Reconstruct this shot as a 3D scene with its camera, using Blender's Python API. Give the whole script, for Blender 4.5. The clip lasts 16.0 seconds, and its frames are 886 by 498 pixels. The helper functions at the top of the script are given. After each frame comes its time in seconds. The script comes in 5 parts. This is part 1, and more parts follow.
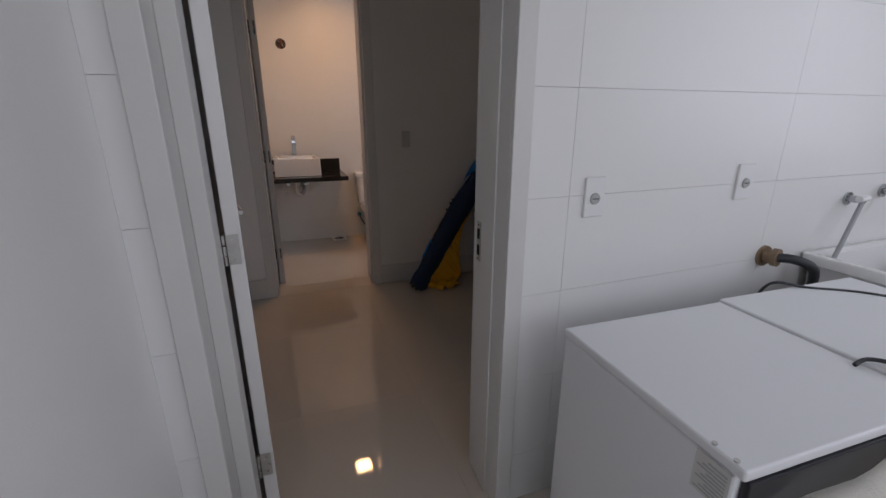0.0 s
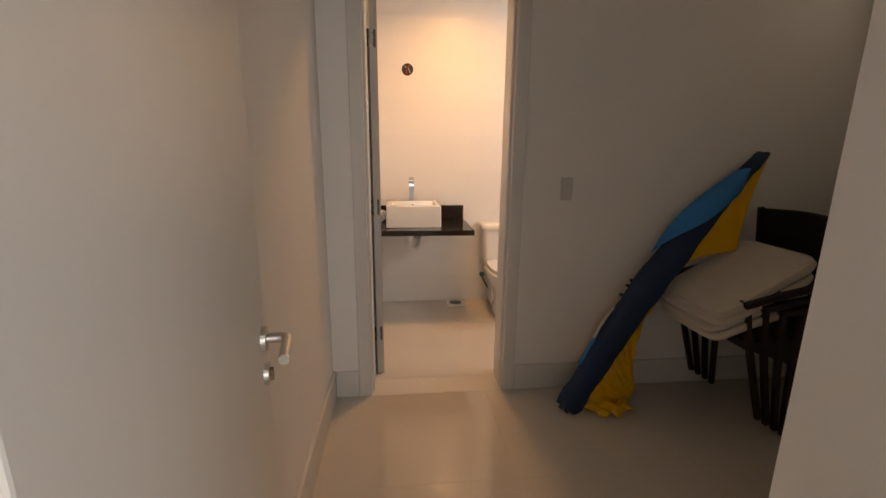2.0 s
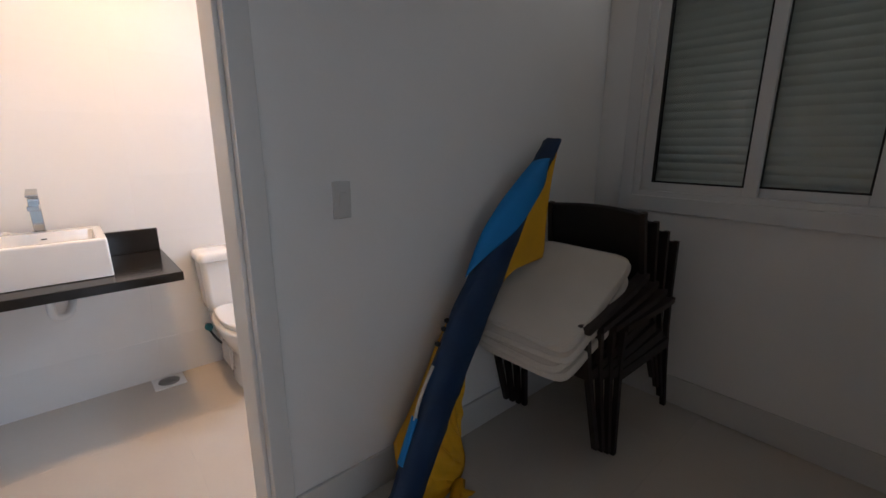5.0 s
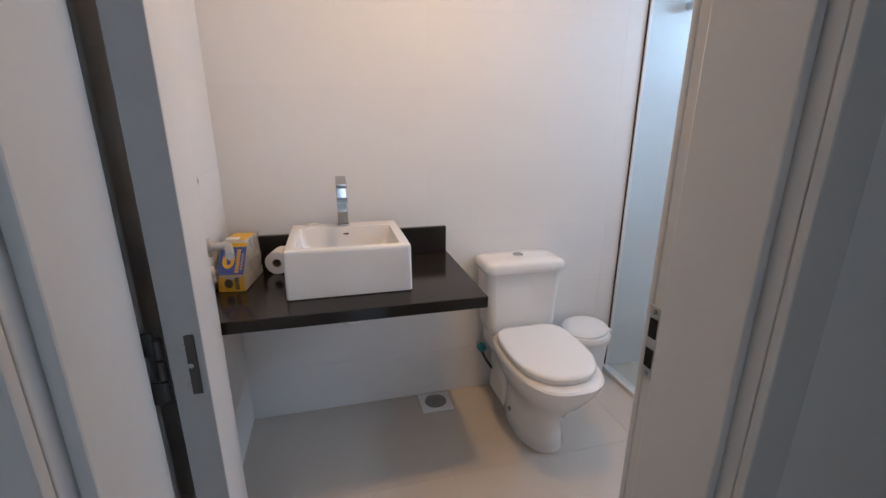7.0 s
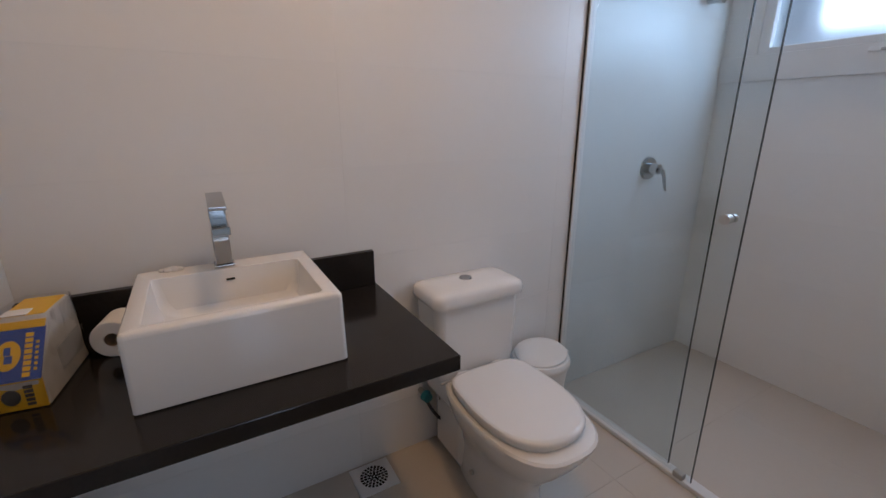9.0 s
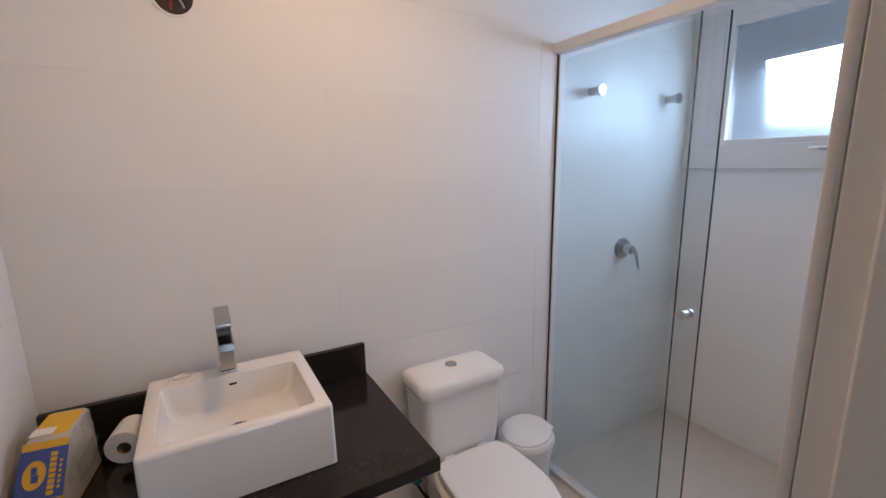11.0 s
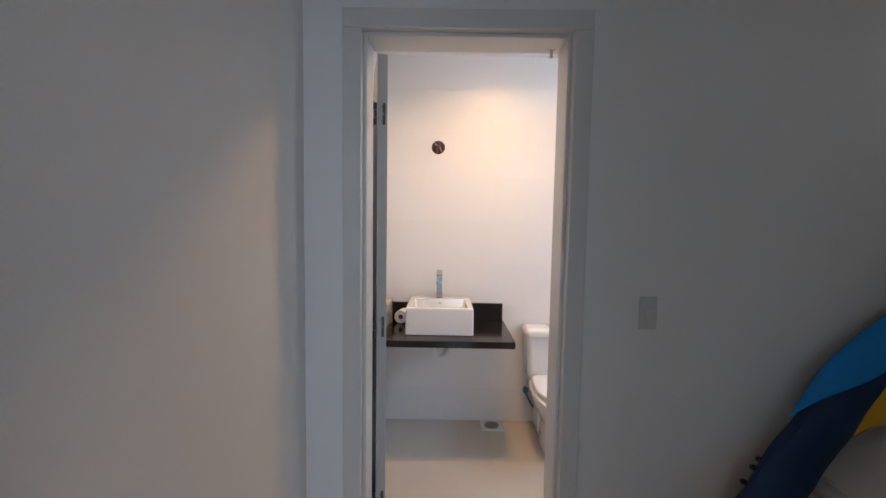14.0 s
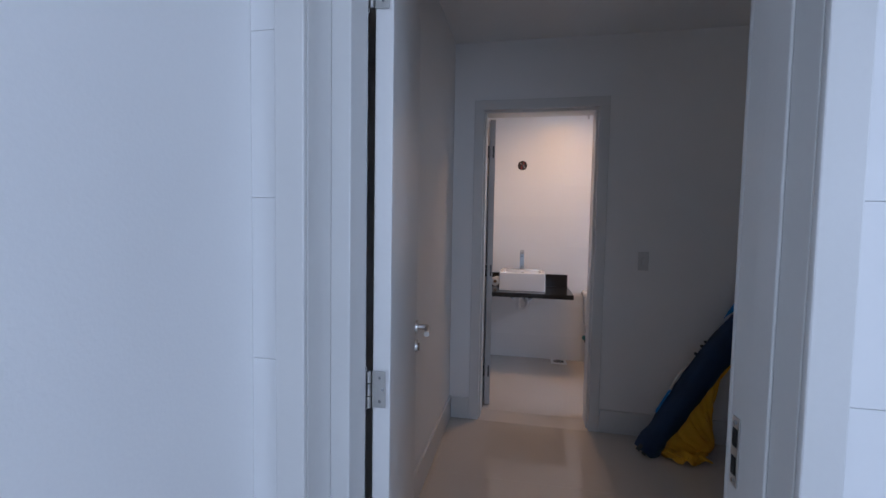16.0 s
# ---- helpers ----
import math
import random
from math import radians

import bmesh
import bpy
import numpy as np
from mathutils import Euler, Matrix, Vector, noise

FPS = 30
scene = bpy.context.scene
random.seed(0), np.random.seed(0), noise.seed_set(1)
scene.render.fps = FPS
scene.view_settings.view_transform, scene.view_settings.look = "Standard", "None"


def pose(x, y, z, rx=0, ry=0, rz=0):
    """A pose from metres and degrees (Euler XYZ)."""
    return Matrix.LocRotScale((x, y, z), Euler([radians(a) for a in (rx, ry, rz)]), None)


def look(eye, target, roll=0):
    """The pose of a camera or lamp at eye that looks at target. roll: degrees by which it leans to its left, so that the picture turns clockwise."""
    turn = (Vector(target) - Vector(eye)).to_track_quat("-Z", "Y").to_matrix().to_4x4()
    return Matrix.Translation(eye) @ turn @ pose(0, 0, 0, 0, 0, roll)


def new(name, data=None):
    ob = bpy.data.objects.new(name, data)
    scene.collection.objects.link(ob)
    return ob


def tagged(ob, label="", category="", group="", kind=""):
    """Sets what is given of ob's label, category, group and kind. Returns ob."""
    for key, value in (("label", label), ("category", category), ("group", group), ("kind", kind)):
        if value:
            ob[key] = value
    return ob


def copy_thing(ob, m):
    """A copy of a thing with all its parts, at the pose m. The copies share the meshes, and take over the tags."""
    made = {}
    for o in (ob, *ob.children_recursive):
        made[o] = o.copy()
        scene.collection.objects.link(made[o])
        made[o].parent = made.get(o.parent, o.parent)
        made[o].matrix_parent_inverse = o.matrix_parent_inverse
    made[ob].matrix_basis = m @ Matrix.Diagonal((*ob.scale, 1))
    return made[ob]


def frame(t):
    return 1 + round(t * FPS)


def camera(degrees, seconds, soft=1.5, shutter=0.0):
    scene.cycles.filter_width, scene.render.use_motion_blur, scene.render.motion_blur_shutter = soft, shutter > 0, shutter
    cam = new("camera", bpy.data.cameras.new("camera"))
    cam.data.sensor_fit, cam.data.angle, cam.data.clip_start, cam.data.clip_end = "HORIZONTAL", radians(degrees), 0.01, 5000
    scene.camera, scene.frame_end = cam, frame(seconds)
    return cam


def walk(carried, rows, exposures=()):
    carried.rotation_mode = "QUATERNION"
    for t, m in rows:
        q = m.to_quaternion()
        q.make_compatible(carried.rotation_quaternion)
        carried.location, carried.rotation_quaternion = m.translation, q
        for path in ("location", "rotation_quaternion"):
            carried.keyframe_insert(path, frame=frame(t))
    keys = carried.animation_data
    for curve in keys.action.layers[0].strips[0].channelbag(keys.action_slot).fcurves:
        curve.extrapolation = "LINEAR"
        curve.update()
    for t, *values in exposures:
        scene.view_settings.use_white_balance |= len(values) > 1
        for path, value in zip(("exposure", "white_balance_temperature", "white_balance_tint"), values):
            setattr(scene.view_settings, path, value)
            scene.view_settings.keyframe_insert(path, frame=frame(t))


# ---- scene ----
cam = camera(92.1, 16.0)
PATH = [
    (0, (0.058, 0.188, 1.319), (0.732, 1.972, 0.716), 0.1),
    (0.5, (0.163, 0.49, 1.318), (0.502, 2.379, 0.753), 0.1),
    (1, (0.188, 0.743, 1.316), (0.291, 2.666, 0.777), 0.2),
    (1.2, (0.225, 0.902, 1.311), (0.208, 2.816, 0.73), -3.5),
    (1.5, (0.137, 1.083, 1.301), (0.199, 3.027, 0.834), 0.6),
    (2, (0.105, 1.251, 1.321), (0.307, 3.19, 0.875), 0.6),
    (2.5, (0.13, 1.358, 1.339), (0.563, 3.267, 0.929), 1.0),
    (3, (0.234, 1.521, 1.339), (0.877, 3.375, 0.951), 0.9),
    (3.5, (0.338, 1.703, 1.323), (1.247, 3.446, 0.952), 0.7),
    (3.7, (0.366, 1.788, 1.325), (1.445, 3.432, 0.959), 1.1),
    (5.8, (0.298, 2.413, 1.305), (1.592, 3.856, 0.813), 0.2),
    (6, (0.292, 2.494, 1.34), (1.338, 4.107, 0.79), 0.2),
    (6.5, (0.171, 2.801, 1.337), (0.815, 4.608, 0.771), 0.1),
    (7, (0.179, 3.061, 1.315), (0.656, 4.919, 0.746), 0.2),
    (7.5, (0.222, 3.255, 1.309), (0.627, 5.13, 0.746), 0.3),
    (8, (0.244, 3.371, 1.306), (0.665, 5.243, 0.739), 0.6),
    (8.5, (0.212, 3.47, 1.315), (0.877, 5.269, 0.748), 0.3),
    (9, (0.174, 3.552, 1.289), (1.128, 5.212, 0.711), 0.0),
    (9.5, (0.173, 3.572, 1.267), (1.212, 5.117, 0.536), -0.6),
    (10, (0.173, 3.576, 1.422), (1.234, 5.076, 0.631), -0.5),
    (10.2, (0.172, 3.574, 1.48), (1.269, 5.087, 0.769), -0.1),
    (12.3, (0.249, 2.932, 1.505), (0.692, 4.875, 1.329), 1.3),
    (12.5, (0.274, 2.829, 1.503), (0.629, 4.789, 1.321), 1.1),
    (13, (0.33, 2.456, 1.454), (0.493, 4.445, 1.328), 0.5),
    (13.5, (0.311, 2.153, 1.494), (0.351, 4.147, 1.341), 0.7),
    (14, (0.24, 1.889, 1.466), (0.231, 3.884, 1.321), 0.9),
    (14.5, (0.237, 1.518, 1.449), (0.224, 3.513, 1.314), 0.9),
    (15, (0.215, 1.165, 1.462), (0.18, 3.161, 1.339), 0.9),
    (15.5, (0.169, 0.853, 1.398), (0.07, 2.847, 1.283), 1.0),
    (16, (0.234, 0.508, 1.344), (-0.144, 2.469, 1.232), 1.0),
]
# seconds, stops, kelvin, tint: the phone's own exposure and white balance
EXPOSURES = [
    (0.0, -1.1, 7400, 25),
    (0.5, -1.05, 8100, 23),
    (1.0, -0.65, 8900, 22),
    (1.5, -0.2, 9500, 23),
    (2.5, 0.2, 9700, 25),
    (3.0, 0.22, 8400, 22),
    (3.5, 0.27, 7500, 22),
    (6.0, 0.45, 5950, 12),
    (6.5, 0.02, 5950, 13),
    (7.0, -0.2, 5850, 13),
    (8.0, -0.62, 5850, 14),
    (9.0, -0.88, 5900, 15),
    (10.2, -0.55, 5900, 15),
    (12.5, -0.5, 6000, 15),
    (13.0, -0.1, 6050, 15),
    (13.5, 0.05, 6100, 15),
    (14.5, 0.25, 6050, 13),
    (15.0, 0.25, 5850, 14),
    (15.5, -0.1, 5600, 14),
    (16.0, -0.55, 5700, 21),
]
walk(cam, [(t, look(eye, target, roll)) for t, eye, target, roll in PATH], EXPOSURES)


# World light: a pale overcast sky outside, and the windows' own daylight.
world = bpy.data.worlds.new("sky")
scene.world = world
world.use_nodes = True
sky = world.node_tree.nodes.new("ShaderNodeTexSky")
sky.sky_type, sky.sun_disc, sky.sun_elevation, sky.sun_rotation = "NISHITA", False, radians(40), radians(200)
world.node_tree.links.new(sky.outputs["Color"], world.node_tree.nodes["Background"].inputs["Color"])
world.node_tree.nodes["Background"].inputs["Strength"].default_value = 0.10


def area_lamp(name, m, sx, sy, power, color, spread=180):
    data = bpy.data.lights.new(name, "AREA")
    data.shape, data.size, data.size_y, data.energy, data.color = "RECTANGLE", sx, sy, power, color
    data.spread = radians(spread)
    lamp = new(name, data)
    lamp.matrix_world = m
    return lamp


# Daylight in the openings of the laundry and shower windows, and the bathroom's square downlight.
area_lamp("laundry_daylight", look((3.28, -0.30, 1.68), (0.0, 0.4, 1.1)), 1.7, 1.3, 38, (0.66, 0.825, 1.0))
# rear lamp is an added fill that brightens door wall and bedroom
area_lamp("rear_fill", look((0.85, -1.56, 1.55), (0.55, 1.2, 1.2)), 1.1, 1.3, 24, (0.67, 0.83, 1.0))
area_lamp("shower_daylight", look((2.60, 4.12, 1.86), (1.2, 4.1, 1.2)), 0.8, 0.4, 14.5, (0.66, 0.82, 1.0))
area_lamp("downlight_glow", look((0.60, 4.17, 2.515), (0.60, 4.1701, 0.0)), 0.17, 0.17, 9.8, (1.0, 0.58, 0.25), 158)
# added fill lamp: stands for daylight through the bedroom roller shutter's head slits
area_lamp("shutter_fill", look((2.524, 2.72, 2.188), (1.6, 2.72, 1.80)), 0.84, 0.03, 0.62, (1.0, 0.98, 0.90))


# ---- materials ----
def mat(name, color, rough=0.5, metal=0.0, var=0.06, scale=6.0, fine=90.0, bump=0.05, tint=None, transmission=0.0, ior=1.5, piece=0.0, coat=0.0, rvar=0.08, emit=0.0, sheen=0.0):
    """A surface with variation at two scales, roughness that varies with it, and a fine relief."""
    m = bpy.data.materials.new(name)
    m.use_nodes = True
    nt = m.node_tree
    b = nt.nodes["Principled BSDF"]
    N, L = nt.nodes.new, nt.links.new
    co = N("ShaderNodeTexCoord")
    big, small = N("ShaderNodeTexNoise"), N("ShaderNodeTexNoise")
    big.inputs["Scale"].default_value, small.inputs["Scale"].default_value = scale, fine
    big.inputs["Detail"].default_value, small.inputs["Detail"].default_value = 2.5, 3
    L(co.outputs["Object"], big.inputs["Vector"]), L(co.outputs["Object"], small.inputs["Vector"])
    add = N("ShaderNodeMath")
    add.operation = "MULTIPLY_ADD"
    L(small.outputs["Fac"], add.inputs[0])
    add.inputs[1].default_value = 0.35
    L(big.outputs["Fac"], add.inputs[2])
    ramp = N("ShaderNodeMapRange")
    ramp.inputs["From Min"].default_value, ramp.inputs["From Max"].default_value = 0.30, 1.05
    ramp.inputs["To Min"].default_value, ramp.inputs["To Max"].default_value = 0.0, 1.0
    L(add.outputs[0], ramp.inputs["Value"])
    mix = N("ShaderNodeMix")
    mix.data_type = "RGBA"
    dark = tint or [c * (1 - var) for c in color]
    mix.inputs[6].default_value, mix.inputs[7].default_value = (*dark[:3], 1), (*[min(1, c * (1 + var * 0.5)) for c in color], 1)
    L(ramp.outputs[0], mix.inputs[0])
    out = mix.outputs[2]
    if piece:
        info, hsv, mr = N("ShaderNodeObjectInfo"), N("ShaderNodeHueSaturation"), N("ShaderNodeMapRange")
        mr.inputs["To Min"].default_value, mr.inputs["To Max"].default_value = 1 - piece, 1 + piece
        L(info.outputs["Random"], mr.inputs["Value"]), L(mr.outputs[0], hsv.inputs["Value"]), L(out, hsv.inputs["Color"])
        out = hsv.outputs["Color"]
    L(out, b.inputs["Base Color"])
    rr = N("ShaderNodeMapRange")
    rr.inputs["To Min"].default_value, rr.inputs["To Max"].default_value = max(0.02, rough - rvar), min(1, rough + rvar)
    L(big.outputs["Fac"], rr.inputs["Value"]), L(rr.outputs[0], b.inputs["Roughness"])
    b.inputs["Metallic"].default_value, b.inputs["IOR"].default_value = metal, ior
    b.inputs["Transmission Weight"].default_value, b.inputs["Coat Weight"].default_value = transmission, coat
    b.inputs["Sheen Weight"].default_value = sheen
    if emit:
        b.inputs["Emission Color"].default_value, b.inputs["Emission Strength"].default_value = (*color, 1), emit
    if bump:
        bp = N("ShaderNodeBump")
        bp.inputs["Strength"].default_value, bp.inputs["Distance"].default_value = bump, 0.004
        L(small.outputs["Fac"], bp.inputs["Height"]), L(bp.outputs[0], b.inputs["Normal"])
    return m


PAINT = mat("white wall paint", (0.85, 0.84, 0.82), 0.55, var=0.05, scale=2.5, fine=160, bump=0.10)
CEIL = mat("ceiling paint", (0.86, 0.855, 0.84), 0.7, var=0.04, scale=2, fine=140, bump=0.08)
WTILE = mat("white wall tile", (0.81, 0.805, 0.79), 0.34, var=0.03, scale=1.6, fine=30, bump=0.03, piece=0.012, rvar=0.05)
GROUT = mat("light grout", (0.755, 0.75, 0.735), 0.85, var=0.15, scale=14, fine=200, bump=0.2)
FTILE = mat("beige floor tile", (0.59, 0.535, 0.47), 0.03, var=0.05, scale=2.2, fine=60, bump=0.004, piece=0.004, rvar=0.008, ior=1.62)
BGROUT = mat("white bathroom grout", (0.80, 0.795, 0.78), 0.7, var=0.06, scale=14, fine=200, bump=0.05)
# grey holds the shade on the bathroom door's white hinge edge
EDGESHADE = mat("door edge with painted shade", (0.50, 0.49, 0.47), 0.5, var=0.1, scale=12, bump=0.06)
FGROUT = mat("beige grout", (0.575, 0.52, 0.455), 0.5, var=0.08, scale=18, bump=0.2)
TRIM = mat("white lacquered trim", (0.69, 0.68, 0.655), 0.38, var=0.05, scale=3, fine=70, bump=0.06, rvar=0.06)
LEAF = mat("white lacquered door", (0.77, 0.755, 0.73), 0.34, var=0.04, scale=2.2, fine=80, bump=0.02, rvar=0.02)
SEAL = mat("dark door seal", (0.03, 0.032, 0.03), 0.8, var=0.2)
STEEL = mat("brushed steel", (0.62, 0.61, 0.59), 0.36, 1.0, var=0.12, scale=30, fine=220, bump=0.05, rvar=0.06)
DARKSTEEL = mat("dull dark steel", (0.12, 0.115, 0.11), 0.42, 1.0, var=0.15, scale=30, fine=220, bump=0.05, rvar=0.06)
CHROME = mat("polished chrome", (0.48, 0.49, 0.50), 0.07, 1.0, var=0.05, bump=0.0, rvar=0.03)
DARKHOLE = mat("black recess", (0.012, 0.011, 0.010), 0.9, var=0.3)
PORCELAIN = mat("white glazed porcelain", (0.83, 0.825, 0.81), 0.09, var=0.02, scale=3, fine=40, bump=0.01, rvar=0.03, coat=0.3)
SEATP = mat("white toilet seat plastic", (0.84, 0.835, 0.83), 0.2, var=0.02, bump=0.01, rvar=0.05)
GRANITE = mat("black granite", (0.020, 0.017, 0.015), 0.13, var=0.22, scale=90, fine=420, bump=0.01, rvar=0.03, ior=1.38)
PLASTIC = mat("white plastic", (0.80, 0.80, 0.79), 0.38, var=0.03, bump=0.03, rvar=0.06)
# grey puts the bedroom switch's shade into its colour; the sticker shares it
PLATEW = mat("greyed white plastic", (0.62, 0.61, 0.59), 0.42, var=0.05, bump=0.03, rvar=0.06)
PACKW = mat("greyish clear wrap over white", (0.58, 0.56, 0.52), 0.38, var=0.25, scale=16, fine=70, bump=0.3, rvar=0.06)
GREYPLASTIC = mat("grey plastic", (0.42, 0.42, 0.41), 0.45, var=0.08, bump=0.04)
ENAMEL = mat("white appliance enamel", (0.80, 0.81, 0.82), 0.38, var=0.03, scale=2, fine=120, bump=0.03, rvar=0.05)
BLACKGLOSS = mat("black appliance front", (0.02, 0.022, 0.028), 0.36, var=0.3, bump=0.02, rvar=0.06)
RUBBER = mat("black rubber", (0.03, 0.032, 0.036), 0.55, var=0.25, bump=0.1)
GREYHOSE = mat("grey hose", (0.36, 0.37, 0.38), 0.45, var=0.15, bump=0.1)
TEALP = mat("teal plastic", (0.02, 0.17, 0.21), 0.4, var=0.15)
BRASS = mat("weathered brass", (0.30, 0.205, 0.13), 0.5, 0.35, var=0.35, scale=40, bump=0.2)
DARKWOOD = mat("dark brown stained wood", (0.020, 0.010, 0.007), 0.55, var=0.45, scale=18, fine=160, bump=0.15)
WICKER = mat("dark woven rattan", (0.012, 0.009, 0.008), 0.65, var=0.5, scale=60, fine=240, bump=0.5)
CUSHION = mat("off-white canvas", (0.66, 0.60, 0.52), 0.85, var=0.10, scale=7, fine=320, bump=0.35, sheen=0.2)
NAVY = mat("navy nylon", (0.003, 0.027, 0.085), 0.62, var=0.35, scale=9, fine=260, bump=0.35)
AZURE = mat("bright blue nylon", (0.0, 0.22, 0.60), 0.62, var=0.2, scale=7, fine=260, bump=0.3)
YELLOW = mat("yellow nylon", (0.80, 0.42, 0.012), 0.6, var=0.18, scale=9, fine=220, bump=0.35)
PAPER = mat("white tissue paper", (0.80, 0.79, 0.77), 0.9, var=0.05, scale=30, fine=260, bump=0.3)
CARD = mat("brown cardboard core", (0.30, 0.21, 0.13), 0.9, var=0.15)
PACKY = mat("yellow printed wrap", (0.80, 0.47, 0.02), 0.38, var=0.08, bump=0.1, rvar=0.06)
PACKB = mat("blue printed wrap", (0.035, 0.08, 0.36), 0.38, var=0.12, bump=0.1, rvar=0.06)
SHUTTER = mat("grey-white shutter slat", (0.78, 0.78, 0.74), 0.5, var=0.06, scale=4, bump=0.05)
ALU = mat("white coated aluminium", (0.74, 0.74, 0.73), 0.4, var=0.03, scale=4, bump=0.03)
GASKET = mat("black window gasket", (0.015, 0.015, 0.016), 0.6, var=0.2)
BLACKPRINT = mat("dark grey print", (0.10, 0.10, 0.10), 0.6, var=0.1)
GLOW = mat("downlight diffuser", (1.0, 0.78, 0.54), 0.4, var=0.0, bump=0, emit=9.0)
SCREWDARK = mat("dark junction box", (0.05, 0.035, 0.03), 0.7, var=0.5, scale=80)
RED = mat("red wire", (0.35, 0.03, 0.03), 0.5)
CLOTH = mat("cream cotton cloth", (0.70, 0.67, 0.60), 0.9, var=0.1, scale=12, fine=240, bump=0.4)
FACADE = mat("pale outside wall", (0.72, 0.74, 0.76), 0.8, var=0.12, scale=1.2, bump=0.1)


def glass_mat(name, tint, rough=0.0):
    m = bpy.data.materials.new(name)
    m.use_nodes = True
    nt = m.node_tree
    nt.nodes.remove(nt.nodes["Principled BSDF"])
    out = nt.nodes["Material Output"]
    tr, gl, lw, pw, fr, mx = (nt.nodes.new("ShaderNode" + k) for k in ("BsdfTransparent", "BsdfGlossy", "LayerWeight", "Math", "Math", "MixShader"))
    tr.inputs["Color"].default_value = (*tint, 1)
    gl.inputs["Roughness"].default_value = rough
    L = nt.links.new
    lw.inputs["Blend"].default_value = 0.5
    pw.operation, fr.operation = "POWER", "MULTIPLY_ADD"
    pw.inputs[1].default_value, fr.inputs[1].default_value, fr.inputs[2].default_value = 5.0, 0.9, 0.035
    L(lw.outputs["Facing"], pw.inputs[0]), L(pw.outputs[0], fr.inputs[0])
    L(fr.outputs[0], mx.inputs[0]), L(tr.outputs[0], mx.inputs[1]), L(gl.outputs[0], mx.inputs[2]), L(mx.outputs[0], out.inputs["Surface"])
    return m


GLASS = glass_mat("greenish shower glass", (0.935, 0.965, 0.975))
PANE = glass_mat("window glass", (0.86, 0.89, 0.88))
GLASSEDGE = mat("dark green glass edge", (0.03, 0.05, 0.05), 0.15, var=0.1, bump=0)
FROST = mat("frosted window glass", (0.85, 0.92, 0.97), 0.5, var=0.03, transmission=0.8, bump=0.15)


# ---- mesh helpers ----
def bx(bm, x0, x1, y0, y1, z0, z1, bevel=0.0, seg=2):
    """A box with rounded edges, added to bm."""
    r = bmesh.ops.create_cube(bm, size=1.0, matrix=Matrix.LocRotScale(((x0 + x1) / 2, (y0 + y1) / 2, (z0 + z1) / 2), None, (abs(x1 - x0), abs(y1 - y0), abs(z1 - z0))))
    if bevel:
        vs = set(r["verts"])
        es = [e for e in bm.edges if e.verts[0] in vs and e.verts[1] in vs]
        bmesh.ops.bevel(bm, geom=es, offset=bevel, segments=seg, profile=0.5, affect="EDGES")
    return bm


def cyl(bm, p, q, r0, r1=None, n=20, cap=True):
    """A round bar from p to q, added to bm."""
    p, q = Vector(p), Vector(q)
    turn = (q - p).to_track_quat("Z", "Y").to_matrix().to_4x4()
    bmesh.ops.create_cone(bm, cap_ends=cap, segments=n, radius1=r0, radius2=r0 if r1 is None else r1, depth=(q - p).length, matrix=Matrix.Translation((p + q) / 2) @ turn)
    return bm


def loft(bm, rings, close=True, cap=True):
    """Joins rings of equally many points into a skin."""
    vs = [[bm.verts.new(p) for p in ring] for ring in rings]
    n = len(vs[0])
    for a, b in zip(vs, vs[1:]):
        for i in range(n if close else n - 1):
            bm.faces.new((a[i], a[(i + 1) % n], b[(i + 1) % n], b[i]))
    if cap and close:
        bm.faces.new(vs[0][::-1]), bm.faces.new(vs[-1])
    bmesh.ops.recalc_face_normals(bm, faces=bm.faces[:])
    return bm


def oval(cx, cy, z, a, b, n=28, power=2.0, front=1.0):
    """A ring of a rounded outline; front stretches its -y half."""
    ring = []
    for i in range(n):
        t = 2 * math.pi * i / n
        c, s = math.cos(t), math.sin(t)
        x = a * math.copysign(abs(c) ** (2 / power), c)
        y = b * math.copysign(abs(s) ** (2 / power), s)
        ring.append((cx + x, cy + (y * front if y < 0 else y), z))
    return ring


def tube(bm, pts, r, n=10):
    """A bent round tube along points."""
    pts = [Vector(p) for p in pts]
    fine = []
    for i in range(len(pts) - 1):
        p0, p1, p2, p3 = pts[max(0, i - 1)], pts[i], pts[i + 1], pts[min(len(pts) - 1, i + 2)]
        for k in range(6):
            t = k / 6
            fine.append(0.5 * ((2 * p1) + (p2 - p0) * t + (2 * p0 - 5 * p1 + 4 * p2 - p3) * t * t + (3 * p1 - p0 - 3 * p2 + p3) * t ** 3))
    fine.append(pts[-1])
    rings = []
    for i, p in enumerate(fine):
        d = (fine[min(i + 1, len(fine) - 1)] - fine[max(i - 1, 0)]).normalized()
        u = d.cross(Vector((0.31, 0.17, 0.93))).normalized()
        v = d.cross(u)
        rings.append([p + r * (math.cos(2 * math.pi * k / n) * u + math.sin(2 * math.pi * k / n) * v) for k in range(n)])
    return loft(bm, rings)


def mesh_of(name, bm, material, smooth=35):
    me = bpy.data.meshes.new(name)
    area = {f: f.calc_area() for f in bm.faces}
    for f in bm.faces:
        f.smooth = bool(smooth)
    for e in bm.edges:
        if smooth and len(e.link_faces) == 2:
            a, b = (area[f] for f in e.link_faces)
            bend = e.calc_face_angle(0.0)
            # broad flat faces keep their own normal beside narrow rounded edges
            e.smooth = bend < radians(smooth) and not (bend > radians(6) and max(a, b) > 7 * min(a, b))
    bm.to_mesh(me)
    bm.free()
    me.materials.append(material)
    return me


